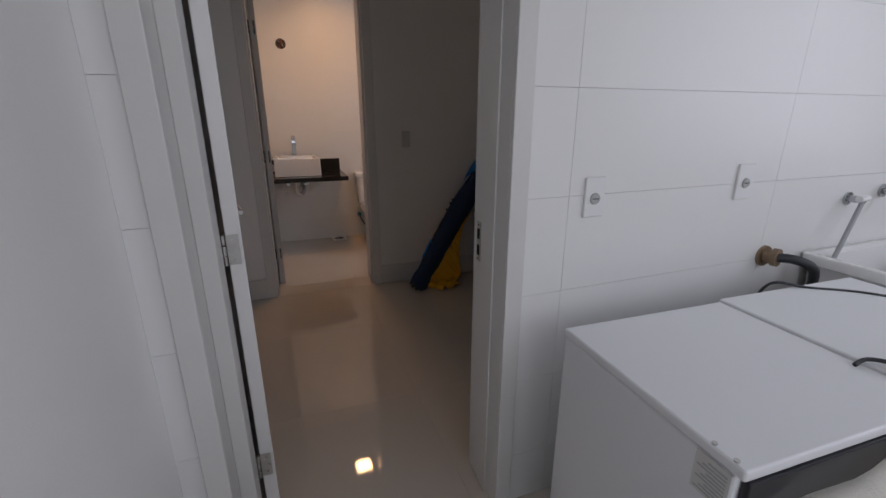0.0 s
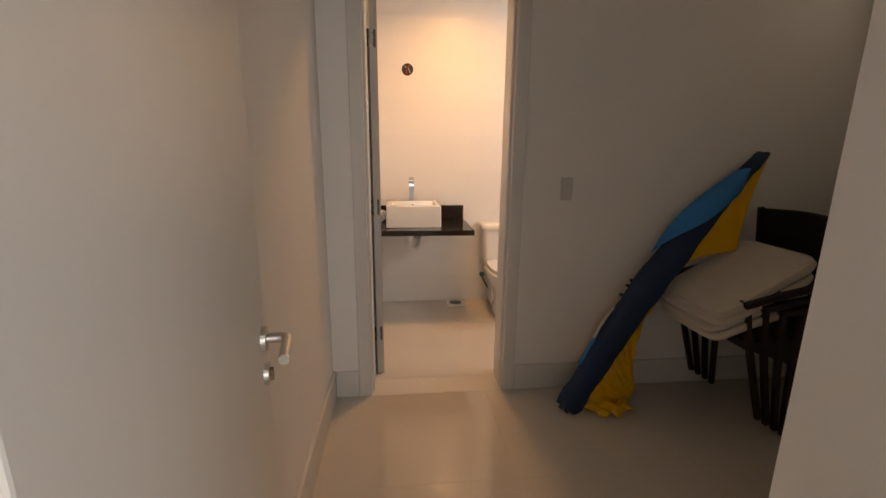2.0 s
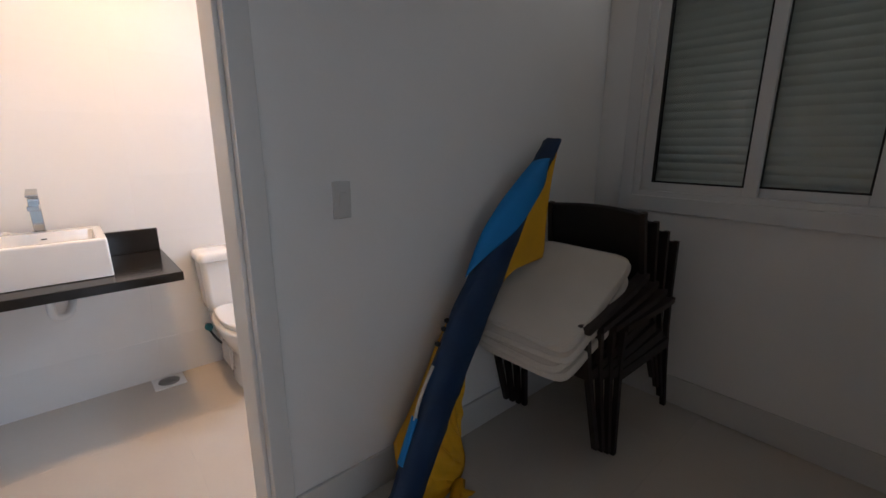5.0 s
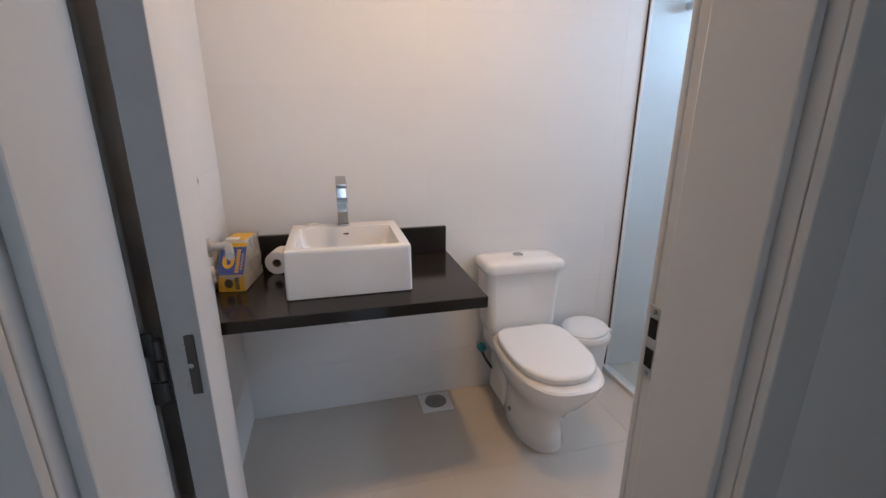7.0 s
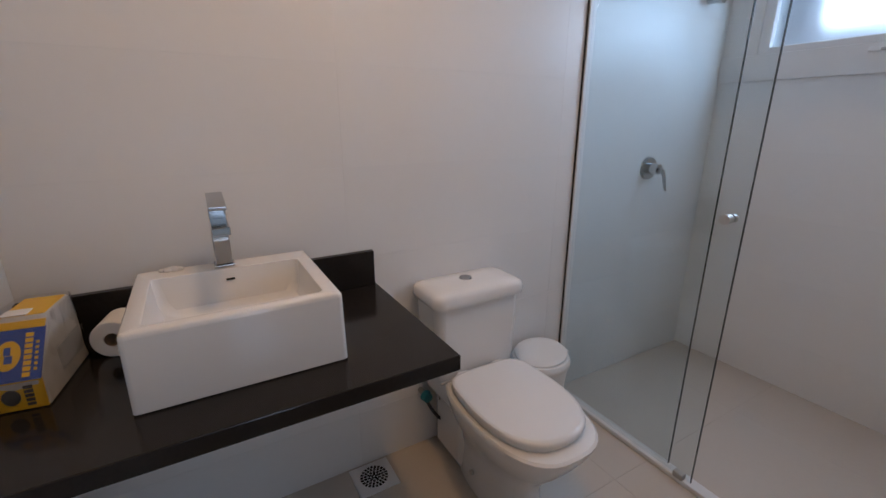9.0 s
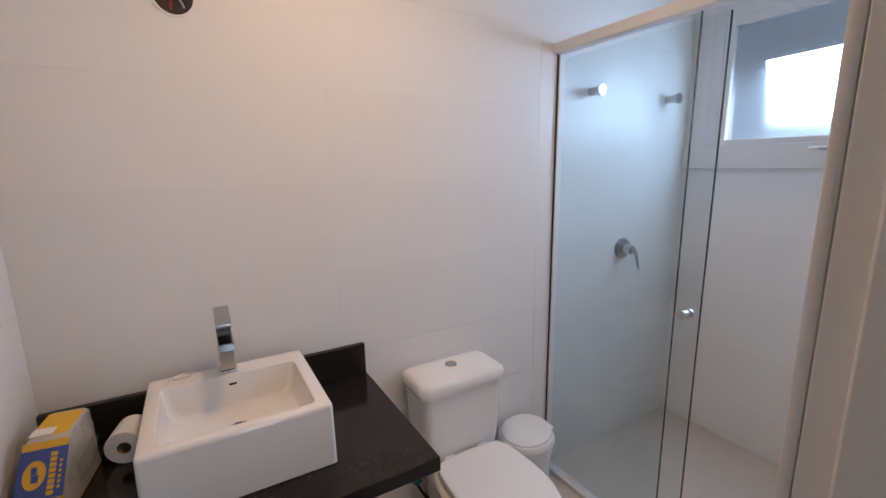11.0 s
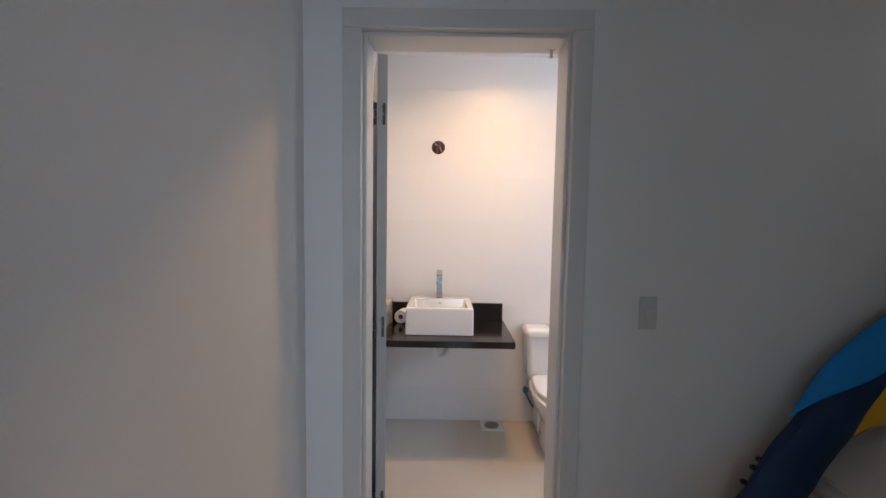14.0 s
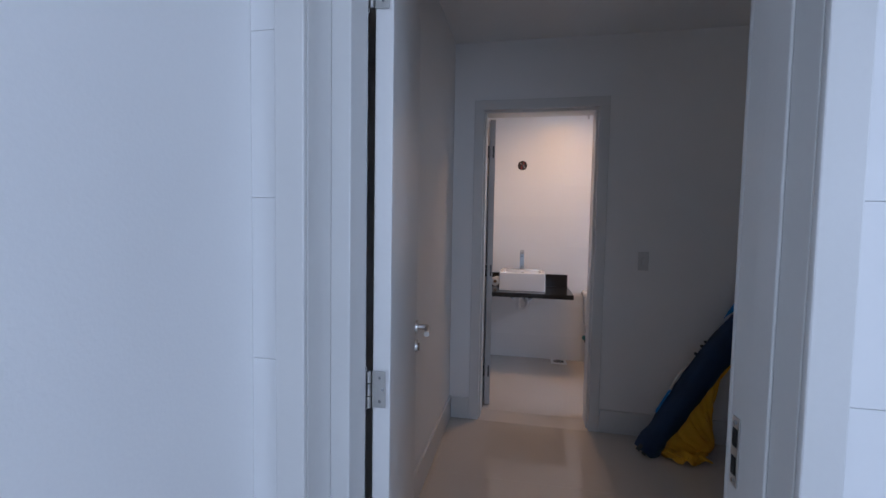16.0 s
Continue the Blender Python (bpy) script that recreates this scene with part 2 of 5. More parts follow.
def part(name, bm, material, parent=None, label="", smooth=35):
    """One mesh object, under a thing or a part."""
    ob = new(name, mesh_of(name, bm, material, smooth))
    ob.parent = parent
    if parent is not None and parent.type == "MESH":
        ob.matrix_parent_inverse = Matrix.Identity(4)
    return tagged(ob, label)


def thing(name, m, label, category, group="", kind=""):
    ob = new(name)
    ob.matrix_world = m
    ob.empty_display_size = 0.1
    return tagged(ob, label, category, group, kind)


def B():
    return bmesh.new()


def solid(name, boxes, material, label, category, bevel=0.0):
    """A piece of the setting out of boxes (x0, x1, y0, y1, z0, z1)."""
    bm = B()
    for b in boxes:
        bx(bm, *b, bevel=bevel)
    return tagged(part(name, bm, material), label, category, kind="structure")

# ---- plan (metres) ----
LEFT, RIGHT = -0.262, 2.53         # long side walls of bedroom and bathroom
LY0, LY1 = 1.215, 1.41              # wall between laundry and bedroom
FY0, FY1 = 3.41, 3.60              # wall between bedroom and bathroom
BACK = 4.86                         # bathroom's back wall
BZ = 0.02                           # bathroom floor
CZ = 2.56                           # ceilings
LR, LB = 3.35, -1.60                # laundry's far and rear walls
PX, PY = 0.928, 1.99               # pier beside the entrance
D1 = (-0.150, 0.637, 2.11)           # laundry door opening: x0, x1, head
D2 = (-0.058, 0.674, 2.113)          # bathroom door opening
BL = -0.240                         # bathroom left wall

# ---- structure ----
floor = solid("floor", [(LEFT - 0.1, LR + 0.1, LB - 0.1, FY0 + 0.12, -0.12, -0.0012)], FGROUT, "glossy beige porcelain tile floor with thin joints", "floor")
bath_floor = solid("floor_bathroom", [(BL - 0.1, RIGHT + 0.1, FY0 + 0.12, BACK + 0.1, -0.12, BZ - 0.0012)], FGROUT, "glossy beige porcelain bathroom floor tiles", "floor")
solid("ceiling", [(LEFT - 0.1, RIGHT + 0.1, LY0 + 0.1, FY0 + 0.1, CZ, CZ + 0.1)], CEIL, "plain white painted bedroom ceiling", "ceiling")
solid("ceiling_bathroom", [(BL - 0.1, RIGHT + 0.1, FY0 + 0.1, BACK + 0.1, CZ, CZ + 0.1)], CEIL, "plain white painted bathroom ceiling", "ceiling")
solid("ceiling_laundry", [(LEFT - 0.1, LR + 0.1, LB - 0.1, LY0 + 0.1, CZ, CZ + 0.1)], CEIL, "plain white painted laundry ceiling", "ceiling")

solid("wall_west", [(LEFT - 0.15, LEFT, LB - 0.15, FY1, -0.1, CZ + 0.05)], PAINT, "white painted side wall", "wall")
wall_bath_west = solid("wall_bathroom_west", [(BL - 0.15, BL - 0.0012, FY1, BACK + 0.15, -0.1, CZ + 0.05)], BGROUT, "white tiled bathroom side wall", "wall")
wall_laundry = solid("wall_laundry", [
    (LEFT, D1[0] - 0.02, LY0 + 0.006, LY1, -0.1, CZ + 0.05),
    (D1[1] + 0.02, LR, LY0 + 0.006, LY1, -0.1, CZ + 0.05),
    (D1[0] - 0.02, D1[1] + 0.02, LY0 + 0.006, LY1, D1[2] + 0.02, CZ + 0.05)], GROUT, "white tiled laundry wall with a door opening", "wall")
solid("wall_pier", [(PX, RIGHT + 0.15, LY1, PY, -0.1, CZ + 0.05)], PAINT, "white painted wall pier beside the entrance", "wall", 0.004)
solid("wall_laundry_back", [(D1[1] + 0.02, PX, LY1, LY1 + 0.006, 0, CZ), (LEFT, D1[0] - 0.02, LY1, LY1 + 0.006, 0, CZ), (D1[0] - 0.02, D1[1] + 0.02, LY1, LY1 + 0.006, D1[2] + 0.02, CZ)], PAINT, "white painted bedroom side of the entrance wall", "wall")
solid("wall_partition", [
    (LEFT, D2[0] - 0.02, FY0, FY1, -0.1, CZ + 0.05),
    (D2[1] + 0.02, RIGHT, FY0, FY1, -0.1, CZ + 0.05),
    (D2[0] - 0.02, D2[1] + 0.02, FY0, FY1, D2[2] + 0.02, CZ + 0.05)], PAINT, "white painted wall with the bathroom doorway", "wall")
wall_bath_back = solid("wall_bathroom_back", [(BL - 0.15, RIGHT + 0.15, BACK + 0.0012, BACK + 0.15, -0.1, CZ + 0.05)], BGROUT, "white large-format tiled bathroom wall", "wall")
W1 = (2.24, 3.20, 1.06, 2.22)       # bedroom window opening: y0, y1, z0, z1
W2 = (3.76, 4.70, 1.578, 2.18)       # shower window opening
solid("wall_east", [
    (RIGHT, RIGHT + 0.15, PY, W1[0], -0.1, CZ + 0.05), (RIGHT, RIGHT + 0.15, W1[1], FY1, -0.1, CZ + 0.05),
    (RIGHT, RIGHT + 0.15, W1[0], W1[1], -0.1, W1[2]), (RIGHT, RIGHT + 0.15, W1[0], W1[1], W1[3], CZ + 0.05)], PAINT, "white painted bedroom window wall", "wall")
wall_shower = solid("wall_shower", [
    (RIGHT + 0.0012, RIGHT + 0.15, FY1, W2[0], -0.1, CZ + 0.05), (RIGHT + 0.0012, RIGHT + 0.15, W2[1], BACK + 0.15, -0.1, CZ + 0.05),
    (RIGHT + 0.0012, RIGHT + 0.15, W2[0], W2[1], -0.1, W2[2]), (RIGHT + 0.0012, RIGHT + 0.15, W2[0], W2[1], W2[3], CZ + 0.05)], BGROUT, "white tiled shower wall with a high window", "wall")
W3 = (-1.15, 0.60, 0.95, 2.35)      # laundry window opening
solid("wall_laundry_east", [
    (LR, LR + 0.15, LB - 0.15, W3[0], -0.1, CZ + 0.05), (LR, LR + 0.15, W3[1], LY1, -0.1, CZ + 0.05),
    (LR, LR + 0.15, W3[0], W3[1], -0.1, W3[2]), (LR, LR + 0.15, W3[0], W3[1], W3[3], CZ + 0.05)], PAINT, "white painted laundry window wall", "wall")
W4 = (0.25, 1.45, 0.88, 2.22)      # unseen rear opening, added for the fill lamp: x0, x1, z0, z1
solid("wall_laundry_rear", [(LEFT, W4[0], LB - 0.15, LB, -0.1, CZ + 0.05), (W4[1], LR, LB - 0.15, LB, -0.1, CZ + 0.05), (W4[0], W4[1], LB - 0.15, LB, -0.1, W4[2]), (W4[0], W4[1], LB - 0.15, LB, W4[3], CZ + 0.05)], PAINT, "plain white laundry wall", "wall")
solid("ground", [(LR + 6, LR + 6.3, -14, 14, -4, 7)], FACADE, "pale neighbouring wall outside the window", "backdrop")

# baseboards, 15 cm high
def baseboard(name, boxes):
    bm = B()
    for b in boxes:
        bx(bm, *b, bevel=0.003)
    return tagged(part(name, bm, TRIM), "tall white lacquered baseboard", "baseboard", "baseboards", "structure")


baseboard("baseboard", [(LEFT, LEFT + 0.014, LY1 + 0.008, FY0, 0, 0.152)])
baseboard("baseboard", [(LEFT + 0.016, D2[0] - 0.066, FY0 - 0.014, FY0, 0, 0.15)])
baseboard("baseboard", [(D2[1] + 0.068, RIGHT, FY0 - 0.014, FY0, 0, 0.15)])
baseboard("baseboard", [(RIGHT - 0.014, RIGHT, PY, FY0 - 0.016, 0, 0.15)])
baseboard("baseboard", [(PX + 0.0, RIGHT - 0.016, PY, PY + 0.014, 0, 0.15)])
baseboard("baseboard", [(PX - 0.014, PX, LY1 + 0.008, PY, 0, 0.15)])


# ---- doors ----
def casing(name, x0, x1, head, y, side, w, z0=0.0):
    """Three mitre-like boards round an opening; side -1: they stand out towards -y."""
    a, b = sorted((y, y + side * 0.014))
    frame_ob = tagged(new(name), "white lacquered door casing", "door casing", "door casings", "structure")
    for nm, box in (("casing_board", (x0 - w, x0, a, b, z0, head)), ("casing_board", (x1, x1 + w, a, b, z0, head)), ("casing_board", (x0 - w, x1 + w, a, b, head, head + w))):
        bm = bx(B(), *box, bevel=0.003)
        part(nm, bm, TRIM, frame_ob)
    return frame_ob


def jambs(name, x0, x1, head, y0, y1, stop_y0, stop_y1, stop, z0=0.0, hinge_stop=None):
    """The lining of an opening with its door stop."""
    ob = tagged(new(name), "white lacquered door lining with a stop", "door frame", "door frames", "structure")
    for nm, box in (("jamb", (x0 - 0.02, x0, y0, y1, z0, head + 0.02)), ("jamb", (x1, x1 + 0.02, y0, y1, z0, head + 0.02)), ("head_jamb", (x0, x1, y0, y1, head, head + 0.02))):
        part(nm, bx(B(), *box, bevel=0.002), TRIM, ob)
    deep, ya, yb = hinge_stop or (stop, stop_y0, stop_y1)
    for box in ((x0, x0 + deep, ya, yb, z0, head), (x1 - stop, x1, stop_y0, stop_y1, z0, head), (x0 + deep, x1 - stop, stop_y0, stop_y1, head - stop, head)):
        part("door_stop", bx(B(), *box, bevel=0.003), TRIM, ob)
    return ob


def lever(parent, x, z, side):
    """A lever handle on a round rose with a round key plate; side: +1 or -1, the face it stands on (local y)."""
    y = 0.0 if side < 0 else 0.040
    bm = cyl(B(), (x, y, z), (x, y + side * 0.009, z), 0.026, 0.025, 28)
    rose = part("handle_rose", bm, STEEL, parent, "brushed steel rose")
    bm = B()
    tube(bm, [(x, y + side * 0.008, z), (x, y + side * 0.036, z), (x - 0.006, y + side * 0.046, z), (x - 0.03, y + side * 0.048, z), (x - 0.098, y + side * 0.048, z - 0.002)], 0.0102, 14)
    part("lever", bm, STEEL, rose, "brushed steel lever handle")
    bm = cyl(B(), (x, y, z - 0.075), (x, y + side * 0.009, z - 0.075), 0.024, 0.023, 28)
    plate = part("key_plate", bm, STEEL, parent)
    bm = cyl(B(), (x, y + side * 0.009, z - 0.071), (x, y + side * 0.016, z - 0.071), 0.008, n=16)
    bx(bm, x - 0.004, x + 0.004, y + side * 0.009, y + side * 0.016, z - 0.09, z - 0.071)
    part("key_cylinder", bm, BRASS, plate)


def door_leaf(name, m, width, height, label, lock_z):
    """Local: hinge edge at x = 0, leaf along +x, thickness 0 to 0.040 in y, foot at z = 0.008."""
    ob = thing(name, m, label, "door", kind="structure")
    bm = bx(B(), 0.002, width, 0, 0.040, 0.008, height, bevel=0.0025)
    part("leaf", bm, LEAF, ob)
    for s in (-1, 1):
        lever(ob, width - 0.048, lock_z, s)
    bm = bx(B(), width - 0.0005, width + 0.0015, 0.007, 0.028, lock_z - 0.12, lock_z + 0.08, bevel=0.0005)
    part("lock_plate", bm, STEEL, ob)
    return ob


def hinge(parent_name, x, y, z, mirror, label="brushed steel butt hinge with three screws", metal=None):
    """A butt hinge: plate on the leaf's edge, knuckles and plate on the lining."""
    ob = thing(parent_name, pose(x, y, z), label, "hinge", "door hinges")
    bm = bx(B(), 0.004, 0.036, -0.0022, 0.0002, -0.042, 0.042, bevel=0.001)
    leafp = part("leaf_plate", bm, metal or STEEL, ob)
    for k in range(3):
        part("knuckle", cyl(B(), (-0.003, -0.005, -0.042 + k * 0.029), (-0.003, -0.005, -0.016 + k * 0.029), 0.0055, n=12), metal or STEEL, ob)
    for za in (0.018, -0.050):
        part("frame_plate", bx(B(), -0.024, -0.008, -0.004, -0.001, za, za + 0.032, bevel=0.001), metal or STEEL, ob)
    for dz in (-0.027, 0.0, 0.027):
        bm = cyl(B(), (0.022 if dz else 0.028, -0.0024, dz), (0.022 if dz else 0.028, -0.0034, dz), 0.0035, n=12)
        part("screw", bm, CHROME, leafp)
    return ob


def strike(m, label="brushed steel strike plate with two dark slots"):
    """A lock's strike plate, local: on the face x = 0, looking to -x."""
    ob = thing("strike_plate", m, label, "strike plate", "strike plates")
    plate = part("plate", bx(B(), -0.003, 0, -0.013, 0.013, -0.066, 0.066, bevel=0.001), STEEL, ob)
    part("latch_slot", bx(B(), -0.0045, -0.0028, -0.008, 0.008, 0.010, 0.044), DARKHOLE, plate)
    part("bolt_slot", bx(B(), -0.0045, -0.0028, -0.008, 0.008, -0.044, -0.010), DARKHOLE, plate)
    for dz in (-0.056, 0.056):
        part("screw", cyl(B(), (-0.0028, 0, dz), (-0.005, 0, dz), 0.004, n=12), CHROME, plate)
    return ob


# laundry door: lining, casings both sides, leaf opened into the bedroom against the side wall
casing("trim_laundry_door", D1[0], D1[1], D1[2], LY0, -1, 0.057)
casing("trim_laundry_door", D1[0], D1[1], D1[2], LY1 + 0.006, 1, 0.07)
jambs("door_frame_laundry", D1[0], D1[1], D1[2], LY0 + 0.0005, LY1 + 0.0055, LY0 + 0.065, LY1 - 0.064, 0.006, hinge_stop=(0.042, 1.306, 1.398))
DA = 99.6
door_1 = door_leaf("door_1", pose(-0.058, 1.418, 0.0, 0, 0, DA), 0.705, 2.095, "open white lacquered door with a steel lever handle", 0.956)
for z in (0.25, 0.97, 1.85):
    hinge("hinge", -0.102, 1.412, z, 1)
strike(pose(D1[1], 1.388, 0.925))

# bathroom door: lining, casings, leaf opened into the bathroom
casing("trim_bathroom_door", D2[0], D2[1], D2[2], FY0, -1, 0.065)
casing("trim_bathroom_door", D2[0], D2[1], D2[2], FY1, 1, 0.065, BZ)
jambs("door_frame_bathroom", D2[0], D2[1], D2[2], FY0 + 0.0005, FY1 - 0.0005, FY0 + 0.022, FY1 - 0.032, 0.014)
door_2 = door_leaf("door_2", pose(0.006, 3.604, BZ, 0, 0, 103.6), 0.69, 2.08, "open white lacquered bathroom door with a steel lever", 0.985)
# thin grey strip paints the backlit edge's shade onto the white leaf
part("edge_shade", bx(B(), -0.0005, 0.0015, 0.001, 0.039, 0.01, 2.078), EDGESHADE, door_2, "white hinge edge, its shade painted grey")
for z in (0.26, 1.0, 1.85):
    hinge("hinge", -0.038, 3.601, z + BZ, 1, "dull dark steel butt hinge with three screws", DARKSTEEL)
strike(pose(D2[1], 3.590, 0.965))
catch = thing("door_catch", pose(0.628, 3.545, D2[2] - 0.014), "small metal catch under the door head", "door catch")
part("catch_plate", bx(B(), -0.012, 0.012, -0.012, 0.012, -0.004, 0.0, bevel=0.001), STEEL, catch)
part("catch_pin", cyl(B(), (0, 0, -0.004), (0, 0, -0.028), 0.006, n=12), STEEL, catch)

# ---- bedroom window: sliding sashes before a closed roller shutter ----
window_1 = thing("window_1", pose(RIGHT, 0, 0), "white two-sash sliding window before a closed roller shutter", "window", kind="structure")
y0, y1, z0, z1 = W1
for nm, box in (("casing_board", (-0.012, 0.0, y1, y1 + 0.065, z0 - 0.075, z1 + 0.07)), ("casing_board", (-0.012, 0.0, y0 - 0.065, y0, z0 - 0.075, z1 + 0.07)),
                ("casing_board", (-0.012, 0.0, y0, y1, z1, z1 + 0.07)), ("window_sill", (-0.022, 0.0, y0, y1, z0 - 0.075, z0))):
    part(nm, bx(B(), *box, bevel=0.003), ALU, window_1)
for nm, box in (("frame_side", (0.0, 0.10, y1 - 0.03, y1, z0, z1)), ("frame_side", (0.0, 0.10, y0, y0 + 0.03, z0, z1)),
                ("frame_head", (0.0, 0.10, y0 + 0.03, y1 - 0.03, z1 - 0.03, z1)), ("frame_rail", (0.0, 0.10, y0 + 0.03, y1 - 0.03, z0, z0 + 0.025))):
    part(nm, bx(B(), *box, bevel=0.002), ALU, window_1)


def sash(parent, x, ya, yb, za, zb):
    """A glazed sash between ya and yb, za and zb, about x."""
    s = part("sash", bx(B(), x - 0.013, x + 0.013, ya, ya + 0.055, za, zb, bevel=0.003), ALU, parent)
    for nm, box in (("sash_stile", (x - 0.013, x + 0.013, yb - 0.055, yb, za, zb)), ("sash_rail", (x - 0.013, x + 0.013, ya + 0.055, yb - 0.055, za, za + 0.045)), ("sash_rail", (x - 0.013, x + 0.013, ya + 0.055, yb - 0.055, zb - 0.045, zb))):
        part(nm, bx(B(), *box, bevel=0.003), ALU, s)
    for box in ((x - 0.015, x + 0.015, ya + 0.052, ya + 0.059, za + 0.041, zb - 0.041), (x - 0.015, x + 0.015, yb - 0.059, yb - 0.052, za + 0.041, zb - 0.041),
                (x - 0.015, x + 0.015, ya + 0.059, yb - 0.059, za + 0.041, za + 0.048), (x - 0.015, x + 0.015, ya + 0.059, yb - 0.059, zb - 0.048, zb - 0.041)):
        part("gasket", bx(B(), *box), GASKET, s)
    p = part("pane", bx(B(), x - 0.003, x + 0.003, ya + 0.059, yb - 0.059, za + 0.048, zb - 0.048), PANE, s)
    p.visible_shadow = False
    return s


ym = 2.70
sash(window_1, 0.030, ym - 0.03, y1 - 0.03, z0 + 0.025, z1 - 0.03)
sash(window_1, 0.066, y0 + 0.03, ym + 0.03, z0 + 0.025, z1 - 0.03)
part("latch", bx(B(), 0.008, 0.018, y1 - 0.062, y1 - 0.048, 1.58, 1.66, bevel=0.003), ALU, window_1)
shutter = thing("roller_shutter", pose(RIGHT + 0.118, 0, 0), "closed grey-white roller shutter of narrow slats", "shutter")
z = z0
while z < z1 - 0.01:
    top_row = z > 2.02
    bm = B()
    hgt = 0.040 if not top_row else 0.0355
    prof = [(0.0, z), (-0.005, z + 0.010), (-0.007, z + hgt * 0.5), (-0.005, z + hgt - 0.010), (0.0, z + hgt), (0.006, z + hgt), (0.006, z)]
    loft(bm, [[(px, yy, pz) for px, pz in prof] for yy in (y0 - 0.02, y1 + 0.02)])
    sl = part("slat", bm, SHUTTER, shutter)
    if top_row:
        bm = B()
        n = int((y1 - y0) / 0.03)
        for i in range(n):
            bx(bm, 0.0, 0.006, y0 + i * 0.03, y0 + i * 0.03 + 0.012, z + hgt, z + 0.0405)
        part("slat_webs", bm, SHUTTER, shutter)
    z += 0.0405
part("shutter_box", bx(B(), -0.05, 0.05, y0 - 0.03, y1 + 0.03, z1, z1 + 0.2), SHUTTER, shutter)

# ---- shower window ----
window_2 = thing("window_2", pose(RIGHT, 0, 0), "white high window with a frosted pane", "window", kind="structure")
y0, y1, z0, z1 = W2
for nm, box in (("window_apron", (-0.014, 0.0, y0 - 0.06, BACK, z0 - 0.115, z0)), ("casing_board", (-0.014, 0.0, y1, y1 + 0.06, z0, z1 + 0.06)), ("casing_board", (-0.014, 0.0, y0 - 0.06, y0, z0, z1 + 0.06)), ("casing_board", (-0.014, 0.0, y0, y1, z1, z1 + 0.06)),
                ("frame_side", (-0.01, 0.05, y1 - 0.045, y1, z0, z1)), ("frame_side", (-0.01, 0.05, y0, y0 + 0.045, z0, z1)), ("frame_rail", (-0.01, 0.05, y0 + 0.045, y1 - 0.045, z0, z0 + 0.028)), ("frame_head", (-0.01, 0.05, y0 + 0.045, y1 - 0.045, z1 - 0.04, z1))):
    part(nm, bx(B(), *box, bevel=0.003), ALU, window_2)
part("frosted_pane", bx(B(), 0.018, 0.023, y0 + 0.045, y1 - 0.045, z0 + 0.028, z1 - 0.04), FROST, window_2).visible_shadow = False
bm = bx(B(), -0.024, -0.012, 4.16, 4.30, z0 - 0.035, z0 - 0.020, bevel=0.004)
part("window_latch", bm, ALU, window_2)
part("latch_knob", bx(B(), -0.034, -0.022, 4.21, 4.26, z0 - 0.034, z0 - 0.024, bevel=0.003), GREYPLASTIC, window_2)

# ---- laundry window, behind and beside the camera ----
window_3 = thing("window_3", pose(LR, 0, 0), "large white framed laundry window", "window", kind="structure")
y0, y1, z0, z1 = W3
for nm, box in (("frame_side", (0.0, 0.06, y1 - 0.05, y1, z0, z1)), ("frame_side", (0.0, 0.06, y0, y0 + 0.05, z0, z1)), ("frame_rail", (0.0, 0.06, y0 + 0.05, y1 - 0.05, z0, z0 + 0.05)), ("frame_head", (0.0, 0.06, y0 + 0.05, y1 - 0.05, z1 - 0.05, z1)), ("mullion", (0.0, 0.06, -0.30, -0.24, z0 + 0.05, z1 - 0.05))):
    part(nm, bx(B(), *box, bevel=0.003), ALU, window_3)

# frame of the added rear opening, always out of view
window_4 = thing("window_4", pose(0, LB, 0), "unseen white framed window added around the rear fill lamp", "window", kind="structure")
x0, x1, z0, z1 = W4
for nm, box in (("frame_side", (x0, x0 + 0.04, -0.06, 0.0, z0, z1)), ("frame_side", (x1 - 0.04, x1, -0.06, 0.0, z0, z1)), ("frame_rail", (x0 + 0.04, x1 - 0.04, -0.06, 0.0, z0, z0 + 0.04)), ("frame_head", (x0 + 0.04, x1 - 0.04, -0.06, 0.0, z1 - 0.04, z1))):
    part(nm, bx(B(), *box, bevel=0.003), ALU, window_4)

# ---- bathroom ----
# square recessed downlight
lamp = thing("ceiling_downlight", pose(0.60, 4.17, CZ), "small square recessed downlight, switched on", "ceiling lamp")
for box in ((-0.11, 0.11, -0.11, -0.088, -0.012, 0), (-0.11, 0.11, 0.088, 0.11, -0.012, 0), (-0.11, -0.088, -0.088, 0.088, -0.012, 0), (0.088, 0.11, -0.088, 0.088, -0.012, 0)):
    part("frame", bx(B(), *box, bevel=0.002), PLASTIC, lamp)
part("diffuser", bx(B(), -0.088, 0.088, -0.088, 0.088, -0.006, -0.001), GLOW, lamp)

# granite vanity top with its upstand
CT = 0.757
vanity = thing("vanity_top", pose(BL, BACK, CT), "black granite vanity top with a low upstand", "countertop")
part("slab", bx(B(), 0.0, 0.896, -0.555, 0.0, -0.040, 0.0, bevel=0.0025), GRANITE, vanity)
part("upstand", bx(B(), 0.0, 0.889, -0.022, 0.0, 0.0005, 0.118, bevel=0.002), GRANITE, vanity)
for xx in (0.16, 0.70):
    part("bracket", bx(B(), xx, xx + 0.03, -0.36, -0.002, -0.062, -0.0405, bevel=0.002), GREYPLASTIC, vanity)

# square vessel basin
basin = thing("wash_basin", pose(0.214, 4.612, CT), "square white porcelain vessel basin on the granite top", "basin")


